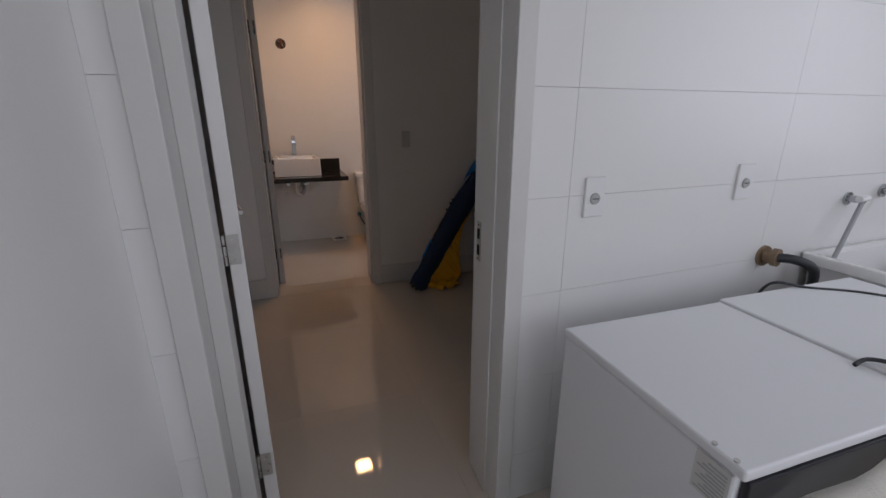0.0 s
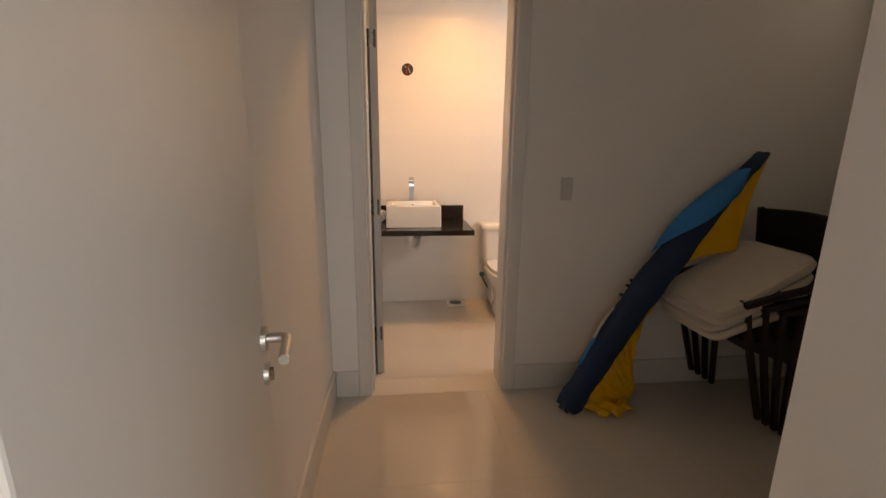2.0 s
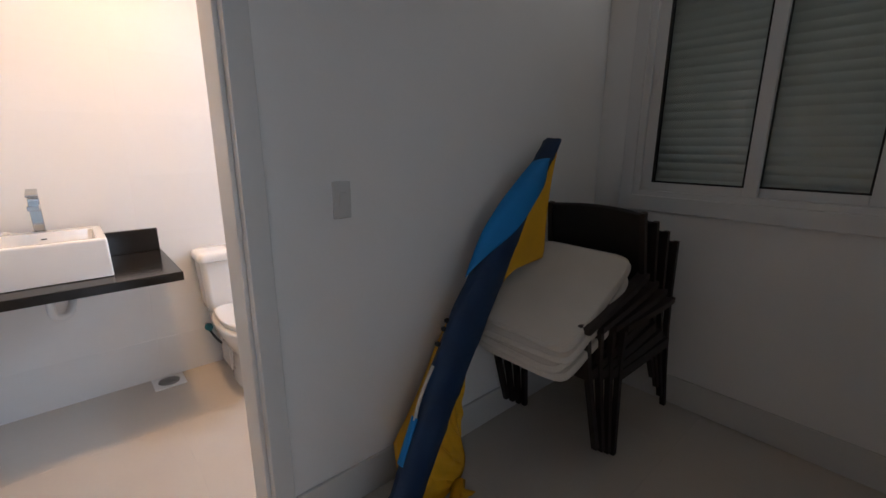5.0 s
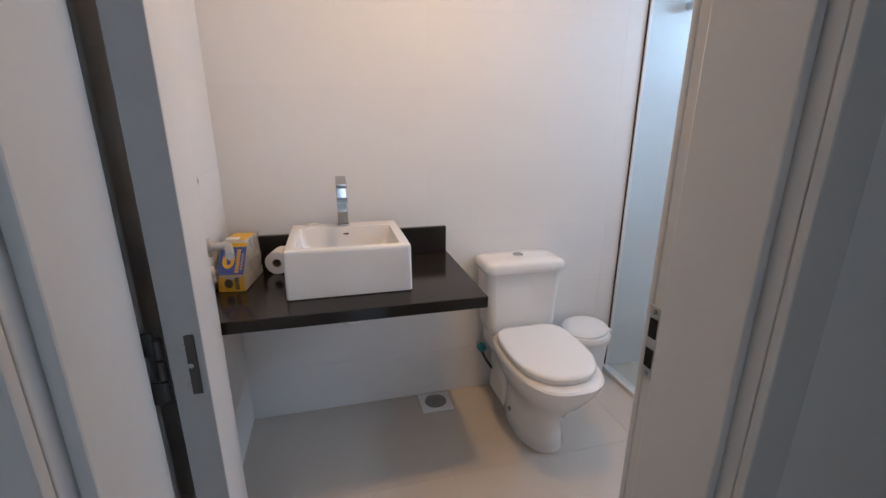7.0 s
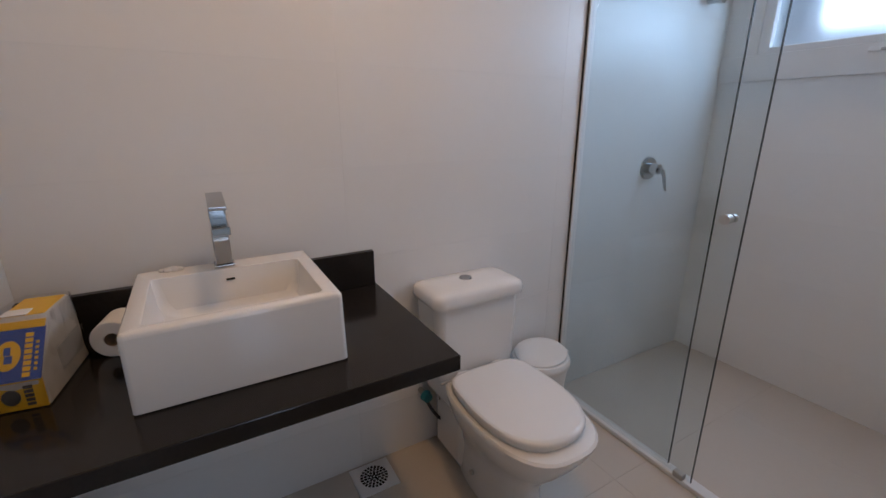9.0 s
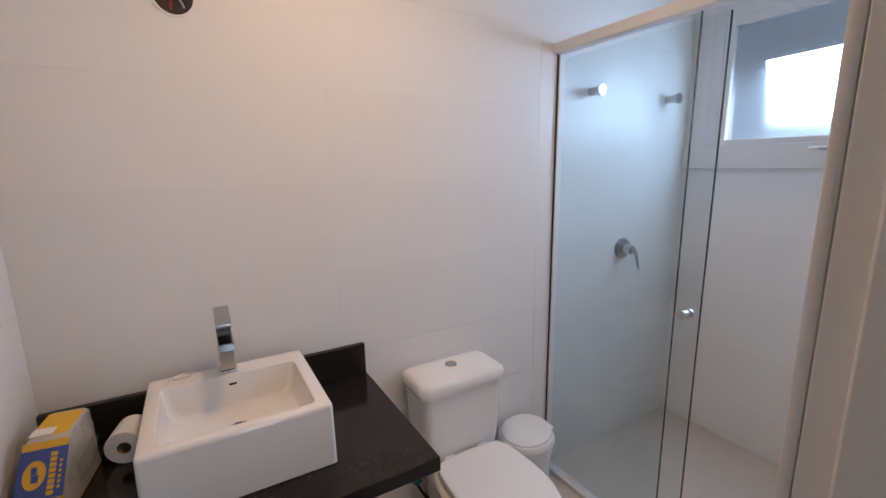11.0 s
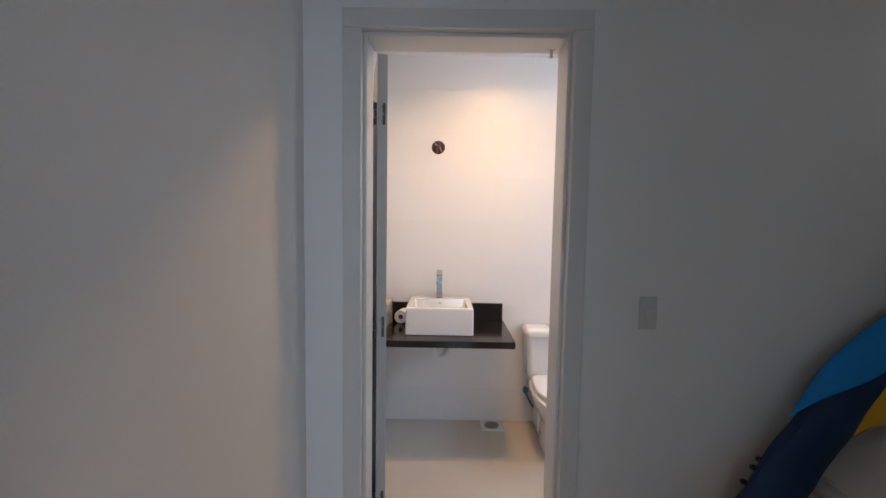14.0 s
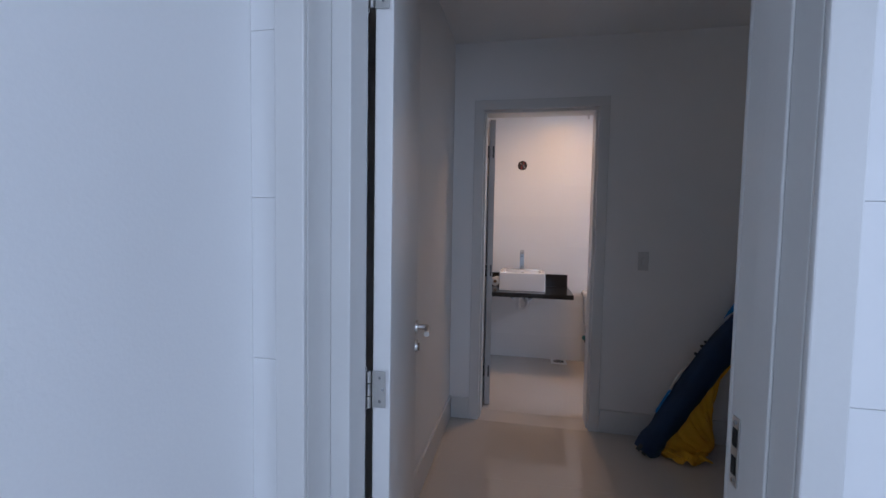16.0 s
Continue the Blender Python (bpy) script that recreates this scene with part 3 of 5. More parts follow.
def rrect(hx, hy, r, z, cx=0.0, cy=0.0, n=6):
    ring = []
    for sx, sy, a0 in ((1, 1, 0), (-1, 1, 90), (-1, -1, 180), (1, -1, 270)):
        for i in range(n):
            a = radians(a0 + 90 * i / (n - 1))
            ring.append((cx + sx * (hx - r) + r * math.cos(a), cy + sy * (hy - r) + r * math.sin(a), z))
    return ring


bm = B()
rings = [rrect(0.203, 0.188, 0.010, 0.001), rrect(0.207, 0.192, 0.010, 0.004), rrect(0.205, 0.188, 0.010, 0.156), rrect(0.204, 0.187, 0.010, 0.162), rrect(0.2005, 0.1835, 0.009, 0.166),
         rrect(0.173, 0.140, 0.014, 0.166, 0, -0.020), rrect(0.170, 0.137, 0.014, 0.165, 0, -0.020), rrect(0.164, 0.131, 0.020, 0.104, 0, -0.020), rrect(0.152, 0.121, 0.022, 0.084, 0, -0.020), rrect(0.10, 0.08, 0.03, 0.076, 0, -0.020), rrect(0.024, 0.024, 0.0238, 0.073, 0, -0.020)]
loft(bm, rings)
part("bowl", bm, PORCELAIN, basin, smooth=50)
bm = cyl(B(), (0, -0.020, 0.0725), (0, -0.020, 0.077), 0.030, 0.026, 28)
waste = part("waste_ring", bm, CHROME, basin, "chrome waste fitting")
part("waste_hole", cyl(B(), (0, -0.020, 0.0765), (0, -0.020, 0.0777), 0.016, n=20), DARKHOLE, waste)
part("overflow_slot", bx(B(), -0.010, 0.010, 0.1105, 0.1150, 0.136, 0.141, bevel=0.001), DARKHOLE, basin)
# blob of dried sealant on the rim
bm = B()
for dx, dy, r in ((-0.13, 0.160, 0.010), (-0.117, 0.163, 0.012), (-0.104, 0.161, 0.008), (-0.145, 0.163, 0.006)):
    bmesh.ops.create_icosphere(bm, subdivisions=2, radius=r, matrix=Matrix.LocRotScale((dx, dy, 0.170), None, (1.2, 0.8, 0.7)))
tissue = thing("crumpled_tissue", pose(0.209, 4.615, CT), "small crumpled white tissue on the basin's rim", "tissue")
part("paper_wad", bm, PAPER, tissue)

# square chrome tap
tap = thing("basin_tap", pose(0.206, 4.762, CT + 0.168), "square chrome tall basin tap with a lever on top", "tap")
part("foot_plate", bx(B(), -0.024, 0.024, -0.024, 0.024, 0, 0.006, bevel=0.0015), CHROME, tap)
part("column", bx(B(), -0.0195, 0.0195, -0.0195, 0.0195, 0.006, 0.150, bevel=0.002), CHROME, tap)
bm = bx(B(), -0.0195, 0.0195, -0.135, -0.0195, 0.108, 0.128, bevel=0.002)
part("spout", bm, CHROME, tap)
bm = bx(B(), -0.0195, 0.0195, -0.0195, 0.0195, 0.153, 0.176, bevel=0.002)
lever_block = part("lever_block", bm, CHROME, tap)
bm = bx(B(), -0.0195, 0.0195, -0.105, 0.0195, 0.0, 0.010, bevel=0.002)
bmesh.ops.transform(bm, matrix=pose(0, 0, 0.176, 8, 0, 0), verts=bm.verts[:])
part("lever", bm, CHROME, lever_block)

# toilet roll lying on the counter beside the basin
roll_ob = thing("toilet_roll", pose(-0.040, 4.745, CT + 0.0445, 0, 90, 78) @ Matrix.Diagonal((0.85, 0.85, 0.9, 1)), "white toilet roll lying beside the basin", "toilet roll")
bm = B()
n = 40
rings = []
for r, zz in ((0.019, -0.048), (0.050, -0.048), (0.052, -0.046), (0.052, 0.046), (0.050, 0.048), (0.019, 0.048)):
    rings.append([(r * math.cos(2 * math.pi * i / n), r * math.sin(2 * math.pi * i / n), zz) for i in range(n)])
loft(bm, rings + [rings[0]], cap=False)
bmesh.ops.remove_doubles(bm, verts=bm.verts[:], dist=1e-5)
part("paper", bm, PAPER, roll_ob)
bm = B()
cyl(bm, (0, 0, -0.0485), (0, 0, 0.0485), 0.0195, n=28, cap=False)
cyl(bm, (0, 0, -0.0485), (0, 0, 0.0485), 0.018, n=28, cap=False)
part("core", bm, CARD, roll_ob)


# printed pack on the counter, yellow and blue, in clear wrap
pack = thing("printed_pack", pose(-0.165, 4.652, CT, 0, 0, -8), "yellow and blue printed pack in crumpled clear wrap", "pack")


def pack_front(z):
    return -0.100 + 0.085 * max(0, z - 0.058) / 0.10


bm = B()
rings = []
for z in (0.0, 0.004, 0.03, 0.058, 0.09, 0.12, 0.150, 0.158):
    hx = 0.045 - 0.006 * z / 0.16 - (0.005 if z in (0.0, 0.158) else 0)
    ring = rrect(hx, (0.105 - pack_front(z)) / 2 - (0.004 if z in (0.0, 0.158) else 0), 0.006, z, 0, (0.105 + pack_front(z)) / 2, 4)
    rings.append([(x + 0.003 * noise.noise(Vector((x * 30, y * 22, zz * 25))), y + 0.002 * noise.noise(Vector((x * 25, y * 30, zz * 20 + 4))), zz) for x, y, zz in ring])
loft(bm, rings)
part("box", bm, PACKW, pack, "greyish wrapped sides")


def on_front(x0, x1, z0, z1, name, material, lift, label=""):
    bm = B()
    loft(bm, [[(x0, pack_front(z) - lift, z), (x1, pack_front(z) - lift, z), (x1, pack_front(z) + 0.001, z), (x0, pack_front(z) + 0.001, z)] for z in (z0, z1)])
    part(name, bm, material, pack, label, smooth=0)


on_front(-0.043, 0.043, 0.003, 0.0615, "yellow_band", PACKY, 0.0025)
on_front(-0.041, 0.040, 0.1405, 0.152, "yellow_band", PACKY, 0.003)
part("top_panel", bx(B(), -0.037, 0.034, -0.008, 0.095, 0.1555, 0.1595, bevel=0.0015), PACKY, pack)
on_front(-0.0425, 0.0415, 0.062, 0.140, "blue_panel", PACKB, 0.004, "blue printed front panel")
bm = B()
loft(bm, [[(0.020 * math.cos(2 * math.pi * i / 28) - 0.012, pack_front(0.102 + 0.022 * math.sin(2 * math.pi * i / 28)) - lf, 0.102 + 0.022 * math.sin(2 * math.pi * i / 28)) for i in range(28)] for lf in (0.003, 0.0052)])
part("disc_mark", bm, PACKY, pack)
on_front(-0.018, -0.008, 0.103, 0.115, "disc_print", PACKB, 0.0062)
on_front(-0.016, -0.004, 0.091, 0.102, "disc_print", PACKB, 0.0062)
bm = B()
loft(bm, [[(0.014 * math.cos(2 * math.pi * i / 24) - 0.008, pack_front(0) - lf, 0.031 + 0.016 * math.sin(2 * math.pi * i / 24)) for i in range(24)] for lf in (0.0, 0.0032)])
part("dark_mark", bm, BLACKPRINT, pack)
for k in range(8):
    on_front(0.013, 0.025, 0.068 + k * 0.0085, 0.0740 + k * 0.0085, "print_bar", PACKY, 0.0055)
for k in range(6):
    on_front(0.030, 0.035, 0.076 + k * 0.008, 0.080 + k * 0.008, "print_bar", PACKY, 0.0055)
for k in range(5):
    on_front(0.013, 0.026, 0.010 + k * 0.009, 0.016 + k * 0.009, "print_bar", BLACKPRINT, 0.003)
part("side_print", bx(B(), 0.0425, 0.0450, -0.02, 0.09, 0.03, 0.085, bevel=0.001), GREYPLASTIC, pack)
part("torn_paper", bx(B(), -0.036, 0.006, -0.010, 0.022, 0.1592, 0.1622, bevel=0.0012), PAPER, pack, "torn white paper on top")
WRAP = glass_mat("clear crumpled film", (0.93, 0.93, 0.93), 0.12)
bm = B()
rings = []
for j in range(9):
    f = j / 8
    hx, hy = 0.050 * (1 - 0.10 * f) + 0.003, 0.112 - 0.012 * f
    zz = 0.001 + 0.163 * f
    ring = []
    for i in range(36):
        a = 2 * math.pi * i / 36
        c, s = math.cos(a), math.sin(a)
        m_ = 1 / max(abs(c) / hx, abs(s) / hy)
        w = 0.005 * noise.noise(Vector((c * 3, s * 3, f * 6)))
        ring.append((c * (m_ + w), s * (m_ + w), zz))
    rings.append([(x, max(y + 0.002, pack_front(zz_) - 0.009), zz_) for x, y, zz_ in ring])
loft(bm, rings, cap=False)
part("clear_wrap", bm, WRAP, pack, "torn clear plastic wrap")

# waste pipe and wall stubs below the basin
trap = thing("basin_waste", pose(0.19, 4.62, 0), "white plastic waste pipe under the vanity", "waste pipe")
bm = tube(B(), [(0, 0, CT - 0.042), (0, 0, 0.64), (0.005, 0.01, 0.565), (0.05, 0.03, 0.555), (0.075, 0.08, 0.60), (0.07, 0.16, 0.615), (0.07, 0.236, 0.615)], 0.016, 14)
part("pipe", bm, PLASTIC, trap)
part("nut", cyl(B(), (0.001, 0, 0.655), (0.001, 0, 0.685), 0.026, n=10), PLASTIC, trap)
part("wall_rose", cyl(B(), (0.07, 0.225, 0.615), (0.07, 0.238, 0.615), 0.032, n=24), CHROME, trap)
for xx in (0.120, 0.300):
    v_ob = thing("angle_valve", pose(xx, BACK, 0.635), "small brass and chrome angle valve on the wall", "valve", "angle valves")
    part("stub", cyl(B(), (0, 0, 0), (0, -0.05, 0), 0.011, n=16), BRASS, v_ob)
    part("knob", cyl(B(), (0, -0.05, 0), (0, -0.075, 0), 0.017, 0.015, 12), CHROME, v_ob)

# floor drain
drain = thing("floor_drain", pose(0.586, 4.780, BZ), "square white floor drain grate with dark slots", "floor drain")
part("plate", bx(B(), -0.075, 0.075, -0.07, 0.07, 0, 0.006, bevel=0.002), PLASTIC, drain)
well = part("well", cyl(B(), (0, 0, 0.0055), (0, 0, 0.0068), 0.052, n=36), PLASTIC, drain)
for r, cnt in ((0.0455, 22), (0.033, 16), (0.0205, 10), (0.009, 5)):
    for i in range(cnt):
        a = 2 * math.pi * i / cnt
        bm = bx(B(), -0.0052, 0.0052, -0.0042, 0.0042, 0.0066, 0.0076)
        bmesh.ops.transform(bm, matrix=pose(0, 0, 0, 0, 0, math.degrees(a)) @ pose(r, 0, 0), verts=bm.verts[:])
        part("slot", bm, DARKHOLE, well, smooth=0)

drain_2 = thing("floor_drain", pose(2.345, 3.790, BZ), "square white shower drain grate with dark slots", "floor drain")
part("plate", bx(B(), -0.06, 0.06, -0.06, 0.06, 0, 0.006, bevel=0.002), PLASTIC, drain_2)
well = part("well", cyl(B(), (0, 0, 0.0055), (0, 0, 0.0068), 0.042, n=36), PLASTIC, drain_2)
for r, cnt in ((0.034, 16), (0.021, 10), (0.009, 5)):
    for i in range(cnt):
        bm = bx(B(), -0.0050, 0.0050, -0.0040, 0.0040, 0.0066, 0.0076)
        bmesh.ops.transform(bm, matrix=pose(0, 0, 0, 0, 0, 360 * i / cnt) @ pose(r, 0, 0), verts=bm.verts[:])
        part("slot", bm, DARKHOLE, well, smooth=0)

# toilet
toilet = thing("toilet", pose(0.969, BACK, BZ) @ Matrix.Diagonal((1, 1, 0.985, 1)), "white close-coupled toilet with its lid shut", "toilet")
bm = B()
sec = [(0.000, -0.330, 0.100, 0.190, 1.0), (0.012, -0.330, 0.104, 0.195, 1.0), (0.06, -0.325, 0.095, 0.185, 1.0), (0.13, -0.32, 0.088, 0.180, 1.05), (0.20, -0.33, 0.102, 0.190, 1.15), (0.27, -0.345, 0.140, 0.21, 1.25), (0.33, -0.36, 0.165, 0.218, 1.32), (0.370, -0.365, 0.176, 0.225, 1.34), (0.388, -0.365, 0.178, 0.227, 1.35), (0.394, -0.365, 0.172, 0.221, 1.35)]
loft(bm, [oval(0, cy, zz, a, b, 40, 2.2 + 0.6 * zz / 0.39, fr) for zz, cy, a, b, fr in sec])
bx(bm, -0.092, 0.092, -0.225, -0.012, 0.0, 0.30, bevel=0.03, seg=3)
bx(bm, -0.135, 0.135, -0.235, -0.012, 0.28, 0.394, bevel=0.025, seg=3)
part("bowl", bm, PORCELAIN, toilet, smooth=55)
bm = B()
rings = [rrect(0.156, 0.080, 0.028, 0.396, 0, -0.105), rrect(0.162, 0.083, 0.030, 0.42, 0, -0.105), rrect(0.173, 0.088, 0.030, 0.665, 0, -0.105), rrect(0.173, 0.088, 0.030, 0.675, 0, -0.105)]
loft(bm, rings)
tank = part("tank", bm, PORCELAIN, toilet, smooth=50)
bm = B()
rings = [rrect(0.175, 0.091, 0.032, 0.676, 0, -0.106), rrect(0.184, 0.099, 0.034, 0.681, 0, -0.108), rrect(0.187, 0.102, 0.034, 0.695, 0, -0.108), rrect(0.185, 0.100, 0.034, 0.715, 0, -0.108), rrect(0.178, 0.093, 0.034, 0.726, 0, -0.108), rrect(0.165, 0.080, 0.032, 0.7305, 0, -0.108), rrect(0.10, 0.04, 0.030, 0.7325, 0, -0.108)]
loft(bm, rings)
tank_lid = part("tank_lid", bm, PORCELAIN, tank, smooth=50)
bm = cyl(B(), (0.0, -0.088, 0.7315), (0.0, -0.088, 0.7365), 0.024, 0.022, 28)
part("flush_button", bm, CHROME, tank, "chrome flush button")


def lidring(zz, k, half=0.166, back=0.185, front=0.245):
    """An outline with a nearly square back and a rounded, slightly tapered front."""
    ring = []
    for i in range(56):
        t = 2 * math.pi * i / 56
        c, sn = math.cos(t), math.sin(t)
        p = 5.5 if sn > 0 else 2.5
        x = half * k * math.copysign(abs(c) ** (2 / p), c)
        y = (back if sn > 0 else front) * k * math.copysign(abs(sn) ** (2 / p), sn)
        ring.append((x * (1 - 0.07 * max(0, y / back)), -0.385 + y, zz))
    return ring


seat_ring = part("seat_ring", loft(B(), [lidring(0.3945, 0.94), lidring(0.396, 0.965), lidring(0.404, 0.965), lidring(0.406, 0.95)]), SEATP, toilet, smooth=50)
part("seat_lid", loft(B(), [lidring(0.4075, 0.965), lidring(0.410, 0.99), lidring(0.420, 0.995), lidring(0.426, 0.98), lidring(0.4285, 0.93), lidring(0.4295, 0.4)]), SEATP, seat_ring, smooth=50)
for sx in (-0.075, 0.075):
    part("seat_hinge", bx(B(), sx - 0.022, sx + 0.022, -0.213, -0.188, 0.394, 0.422, bevel=0.006, seg=3), SEATP, seat_ring)
part("fixing_cap", cyl(B(), (-0.094, -0.30, 0.075), (-0.103, -0.30, 0.075), 0.010, n=14), GREYPLASTIC, toilet)
part("joint_line", bx(B(), -0.162, 0.162, -0.1945, -0.187, 0.393, 0.3975), GREYPLASTIC, toilet)

# stop valve and flexible hose
stopv = thing("stop_valve", pose(0.822, BACK, 0.27), "teal-handled stop valve with a dark flexible hose", "valve")
part("stub", cyl(B(), (0, 0, 0), (0, -0.045, 0), 0.011, n=16), CHROME, stopv)
part("teal_cap", cyl(B(), (0, -0.045, 0), (0, -0.068, 0), 0.022, 0.018, 20), TEALP, stopv, "dark teal plastic cap")
bm = tube(B(), [(0.0, -0.035, -0.008), (0.02, -0.05, -0.06), (0.055, -0.06, -0.115), (0.075, -0.062, -0.105), (0.058, -0.058, -0.02), (0.042, -0.065, 0.07), (0.045, -0.08, 0.135)], 0.0065, 10)
part("hose", bm, RUBBER, stopv)

# waste bin between toilet and glass
binob = thing("waste_bin", Matrix.Translation((1.330, 4.735, BZ)) @ Matrix.Diagonal((1.20, 1.18, 1.22, 1)), "small white plastic pedal-less bin with a swing lid", "bin")
bm = B()
loft(bm, [oval(0, 0, zz, a, b, 36, 2.2) for zz, a, b in ((0.0, 0.072, 0.072), (0.006, 0.077, 0.077), (0.225, 0.094, 0.090), (0.235, 0.094, 0.090))])
part("bucket", bm, PLASTIC, binob)
bm = B()
loft(bm, [oval(0, 0, zz, a, b, 36, 2.2) for zz, a, b in ((0.230, 0.099, 0.096), (0.238, 0.102, 0.099), (0.250, 0.102, 0.099), (0.260, 0.097, 0.093), (0.262, 0.080, 0.076))])
rim_lid = part("rim_lid", bm, PLASTIC, binob)
bm = loft(B(), [oval(0.0, 0.0, zz, a, b, 40, 2.1) for zz, a, b in ((0.262, 0.088, 0.083), (0.268, 0.093, 0.088), (0.274, 0.092, 0.087), (0.278, 0.084, 0.079), (0.2795, 0.05, 0.05))])
bmesh.ops.rotate(bm, cent=(0, 0, 0.268), matrix=Euler((radians(3), radians(-4), 0)).to_matrix(), verts=bm.verts[:])
part("flap", bm, PLASTIC, rim_lid)
part("lid_tab", bx(B(), 0.090, 0.122, -0.02, 0.02, 0.238, 0.254, bevel=0.006, seg=3), PLASTIC, rim_lid)

# shower screen: a fixed panel and a sliding one pushed behind it
GX = 1.560
screen = thing("shower_screen", pose(GX, BACK, BZ), "clear greenish glass shower screen with a sliding panel", "shower screen")
fixed = part("fixed_panel", bx(B(), 0.010, 0.018, -0.590, -0.012, 0.022, 1.93), GLASS, screen, "fixed clear glass panel", smooth=0)
slide = part("sliding_panel", bx(B(), -0.014, -0.006, -0.690, -0.060, 0.026, 1.90), GLASS, screen, "sliding clear glass panel", smooth=0)
for p in (fixed, slide):
    p.visible_shadow = False
part("glass_edge", bx(B(), 0.010, 0.018, -0.5920, -0.5902, 0.022, 1.93), GLASSEDGE, fixed)
part("glass_edge", bx(B(), -0.014, -0.006, -0.6920, -0.6902, 0.026, 1.90), GLASSEDGE, slide)
part("floor_track", bx(B(), -0.022, 0.024, -1.24, -0.004, 0.0, 0.020, bevel=0.003), ALU, screen)
part("wall_channel", bx(B(), 0.004, 0.024, -0.014, 0.0, 0.022, 1.93, bevel=0.001), ALU, screen)
part("wall_seal", bx(B(), 0.0, 0.004, -0.008, -0.001, 0.022, 1.93), GASKET, screen)
part("top_rail", bx(B(), -0.025, 0.025, -1.25, -0.002, 1.93, 1.972, bevel=0.004), ALU, screen)
part("guide", bx(B(), -0.026, 0.0, -0.668, -0.630, 0.018, 0.042, bevel=0.004), GREYPLASTIC, screen)
knob = part("knob_outer", cyl(B(), (-0.014, -0.650, 0.985), (-0.046, -0.650, 0.985), 0.0135, 0.0155, 24), STEEL, slide, "round steel knob")
part("knob_inner", cyl(B(), (-0.006, -0.650, 0.985), (0.008, -0.650, 0.985), 0.0135, n=24), STEEL, slide)

# shower mixer and two wall pegs
mixer = thing("shower_mixer", pose(2.058, BACK, 1.068), "round chrome shower mixer with a lever", "shower mixer")
part("rose", cyl(B(), (0, 0, 0), (0, -0.012, 0), 0.056, 0.050, 40), CHROME, mixer)
part("body", cyl(B(), (0, -0.012, 0), (0, -0.06, 0), 0.027, 0.024, 28), CHROME, mixer)
bm = B()
rings = []
for i, (yy, zz, w, h) in enumerate(((-0.055, 0.012, 0.016, 0.010), (-0.072, 0.0, 0.016, 0.009), (-0.083, -0.035, 0.013, 0.007), (-0.090, -0.085, 0.010, 0.005), (-0.092, -0.098, 0.006, 0.004))):
    rings.append([(w * math.cos(2 * math.pi * k / 16) + 0.02 * i / 4, yy + h * math.sin(2 * math.pi * k / 16) * 0.9, zz + h * math.sin(2 * math.pi * k / 16) * 0.5) for k in range(16)])
loft(bm, rings)
part("lever", bm, CHROME, mixer)
for xx in (1.770, 2.335):
    peg = thing("wall_peg", pose(xx, BACK, 1.815), "short chrome wall peg with a round cap", "wall peg", "wall pegs")
    part("stem", cyl(B(), (0, 0, 0), (0, -0.055, 0), 0.018, n=24), CHROME, peg)
    part("cap", cyl(B(), (0, -0.055, 0), (0, -0.068, 0), 0.026, 0.025, 28), CHROME, peg)

# round junction hole with loose wires above the basin
box_ob = thing("junction_hole", pose(0.184, BACK, 1.947), "open round junction hole with loose dark wires", "junction box")
bm = B()
n = 32
rings = [[(r * math.cos(2 * math.pi * i / n), yy, r * math.sin(2 * math.pi * i / n)) for i in range(n)] for r, yy in ((0.051, 0.0), (0.051, -0.003), (0.046, -0.003), (0.046, 0.0))]
loft(bm, rings, cap=False)
part("rim", bm, PAINT, box_ob)
part("dark_cup", cyl(B(), (0, 0.0, 0), (0, -0.0015, 0), 0.046, n=32), SCREWDARK, box_ob)
for k, (col, a) in enumerate(((RUBBER, 20), (RED, 75), (GREYHOSE, 130), (RUBBER, 160))):
    c, s = math.cos(radians(a)), math.sin(radians(a))
    bm = tube(B(), [(-0.036 * c, -0.003, -0.036 * s), (-0.01 * c, -0.010, 0.008), (0.02 * c + 0.008, -0.008, 0.012 * s), (0.034 * c, -0.003, 0.034 * s)], 0.0032, 8)
    part("wire", bm, col, box_ob)

# wall switch plate on the bathroom side wall
def switch_plate(m, label, w=0.075, h=0.118, rocker=True, socket=False):
    ob = thing("wall_switch" if not socket else "wall_socket", m, label, "switch" if not socket else "socket", "switches" if not socket else "sockets")
    face = part("plate", bx(B(), -w / 2, w / 2, -0.009, 0, -h / 2, h / 2, bevel=0.003, seg=3), PLATEW if rocker else PLASTIC, ob)
    if rocker:
        part("rocker", bx(B(), -0.012, 0.012, -0.014, -0.008, -0.024, 0.024, bevel=0.002), PLATEW, face)
    if socket:
        part("socket_body", cyl(B(), (0, -0.008, -0.004), (0, -0.014, -0.004), 0.018, 0.016, 20), GREYPLASTIC, face)
        for dx in (-0.008, 0.0, 0.008):
            part("pin_hole", cyl(B(), (dx, -0.0135, -0.004), (dx, -0.0148, -0.004), 0.0025, n=10), DARKHOLE, face)
    return ob


switch_plate(pose(BL, 4.521, 1.142, 0, 0, 90), "white switch and socket plate by the vanity", rocker=False, socket=True, w=0.068)

# ---- bedroom things ----
switch_plate(pose(0.972, FY0, 1.137), "single white wall switch beside the bathroom door", w=0.062, h=0.118)

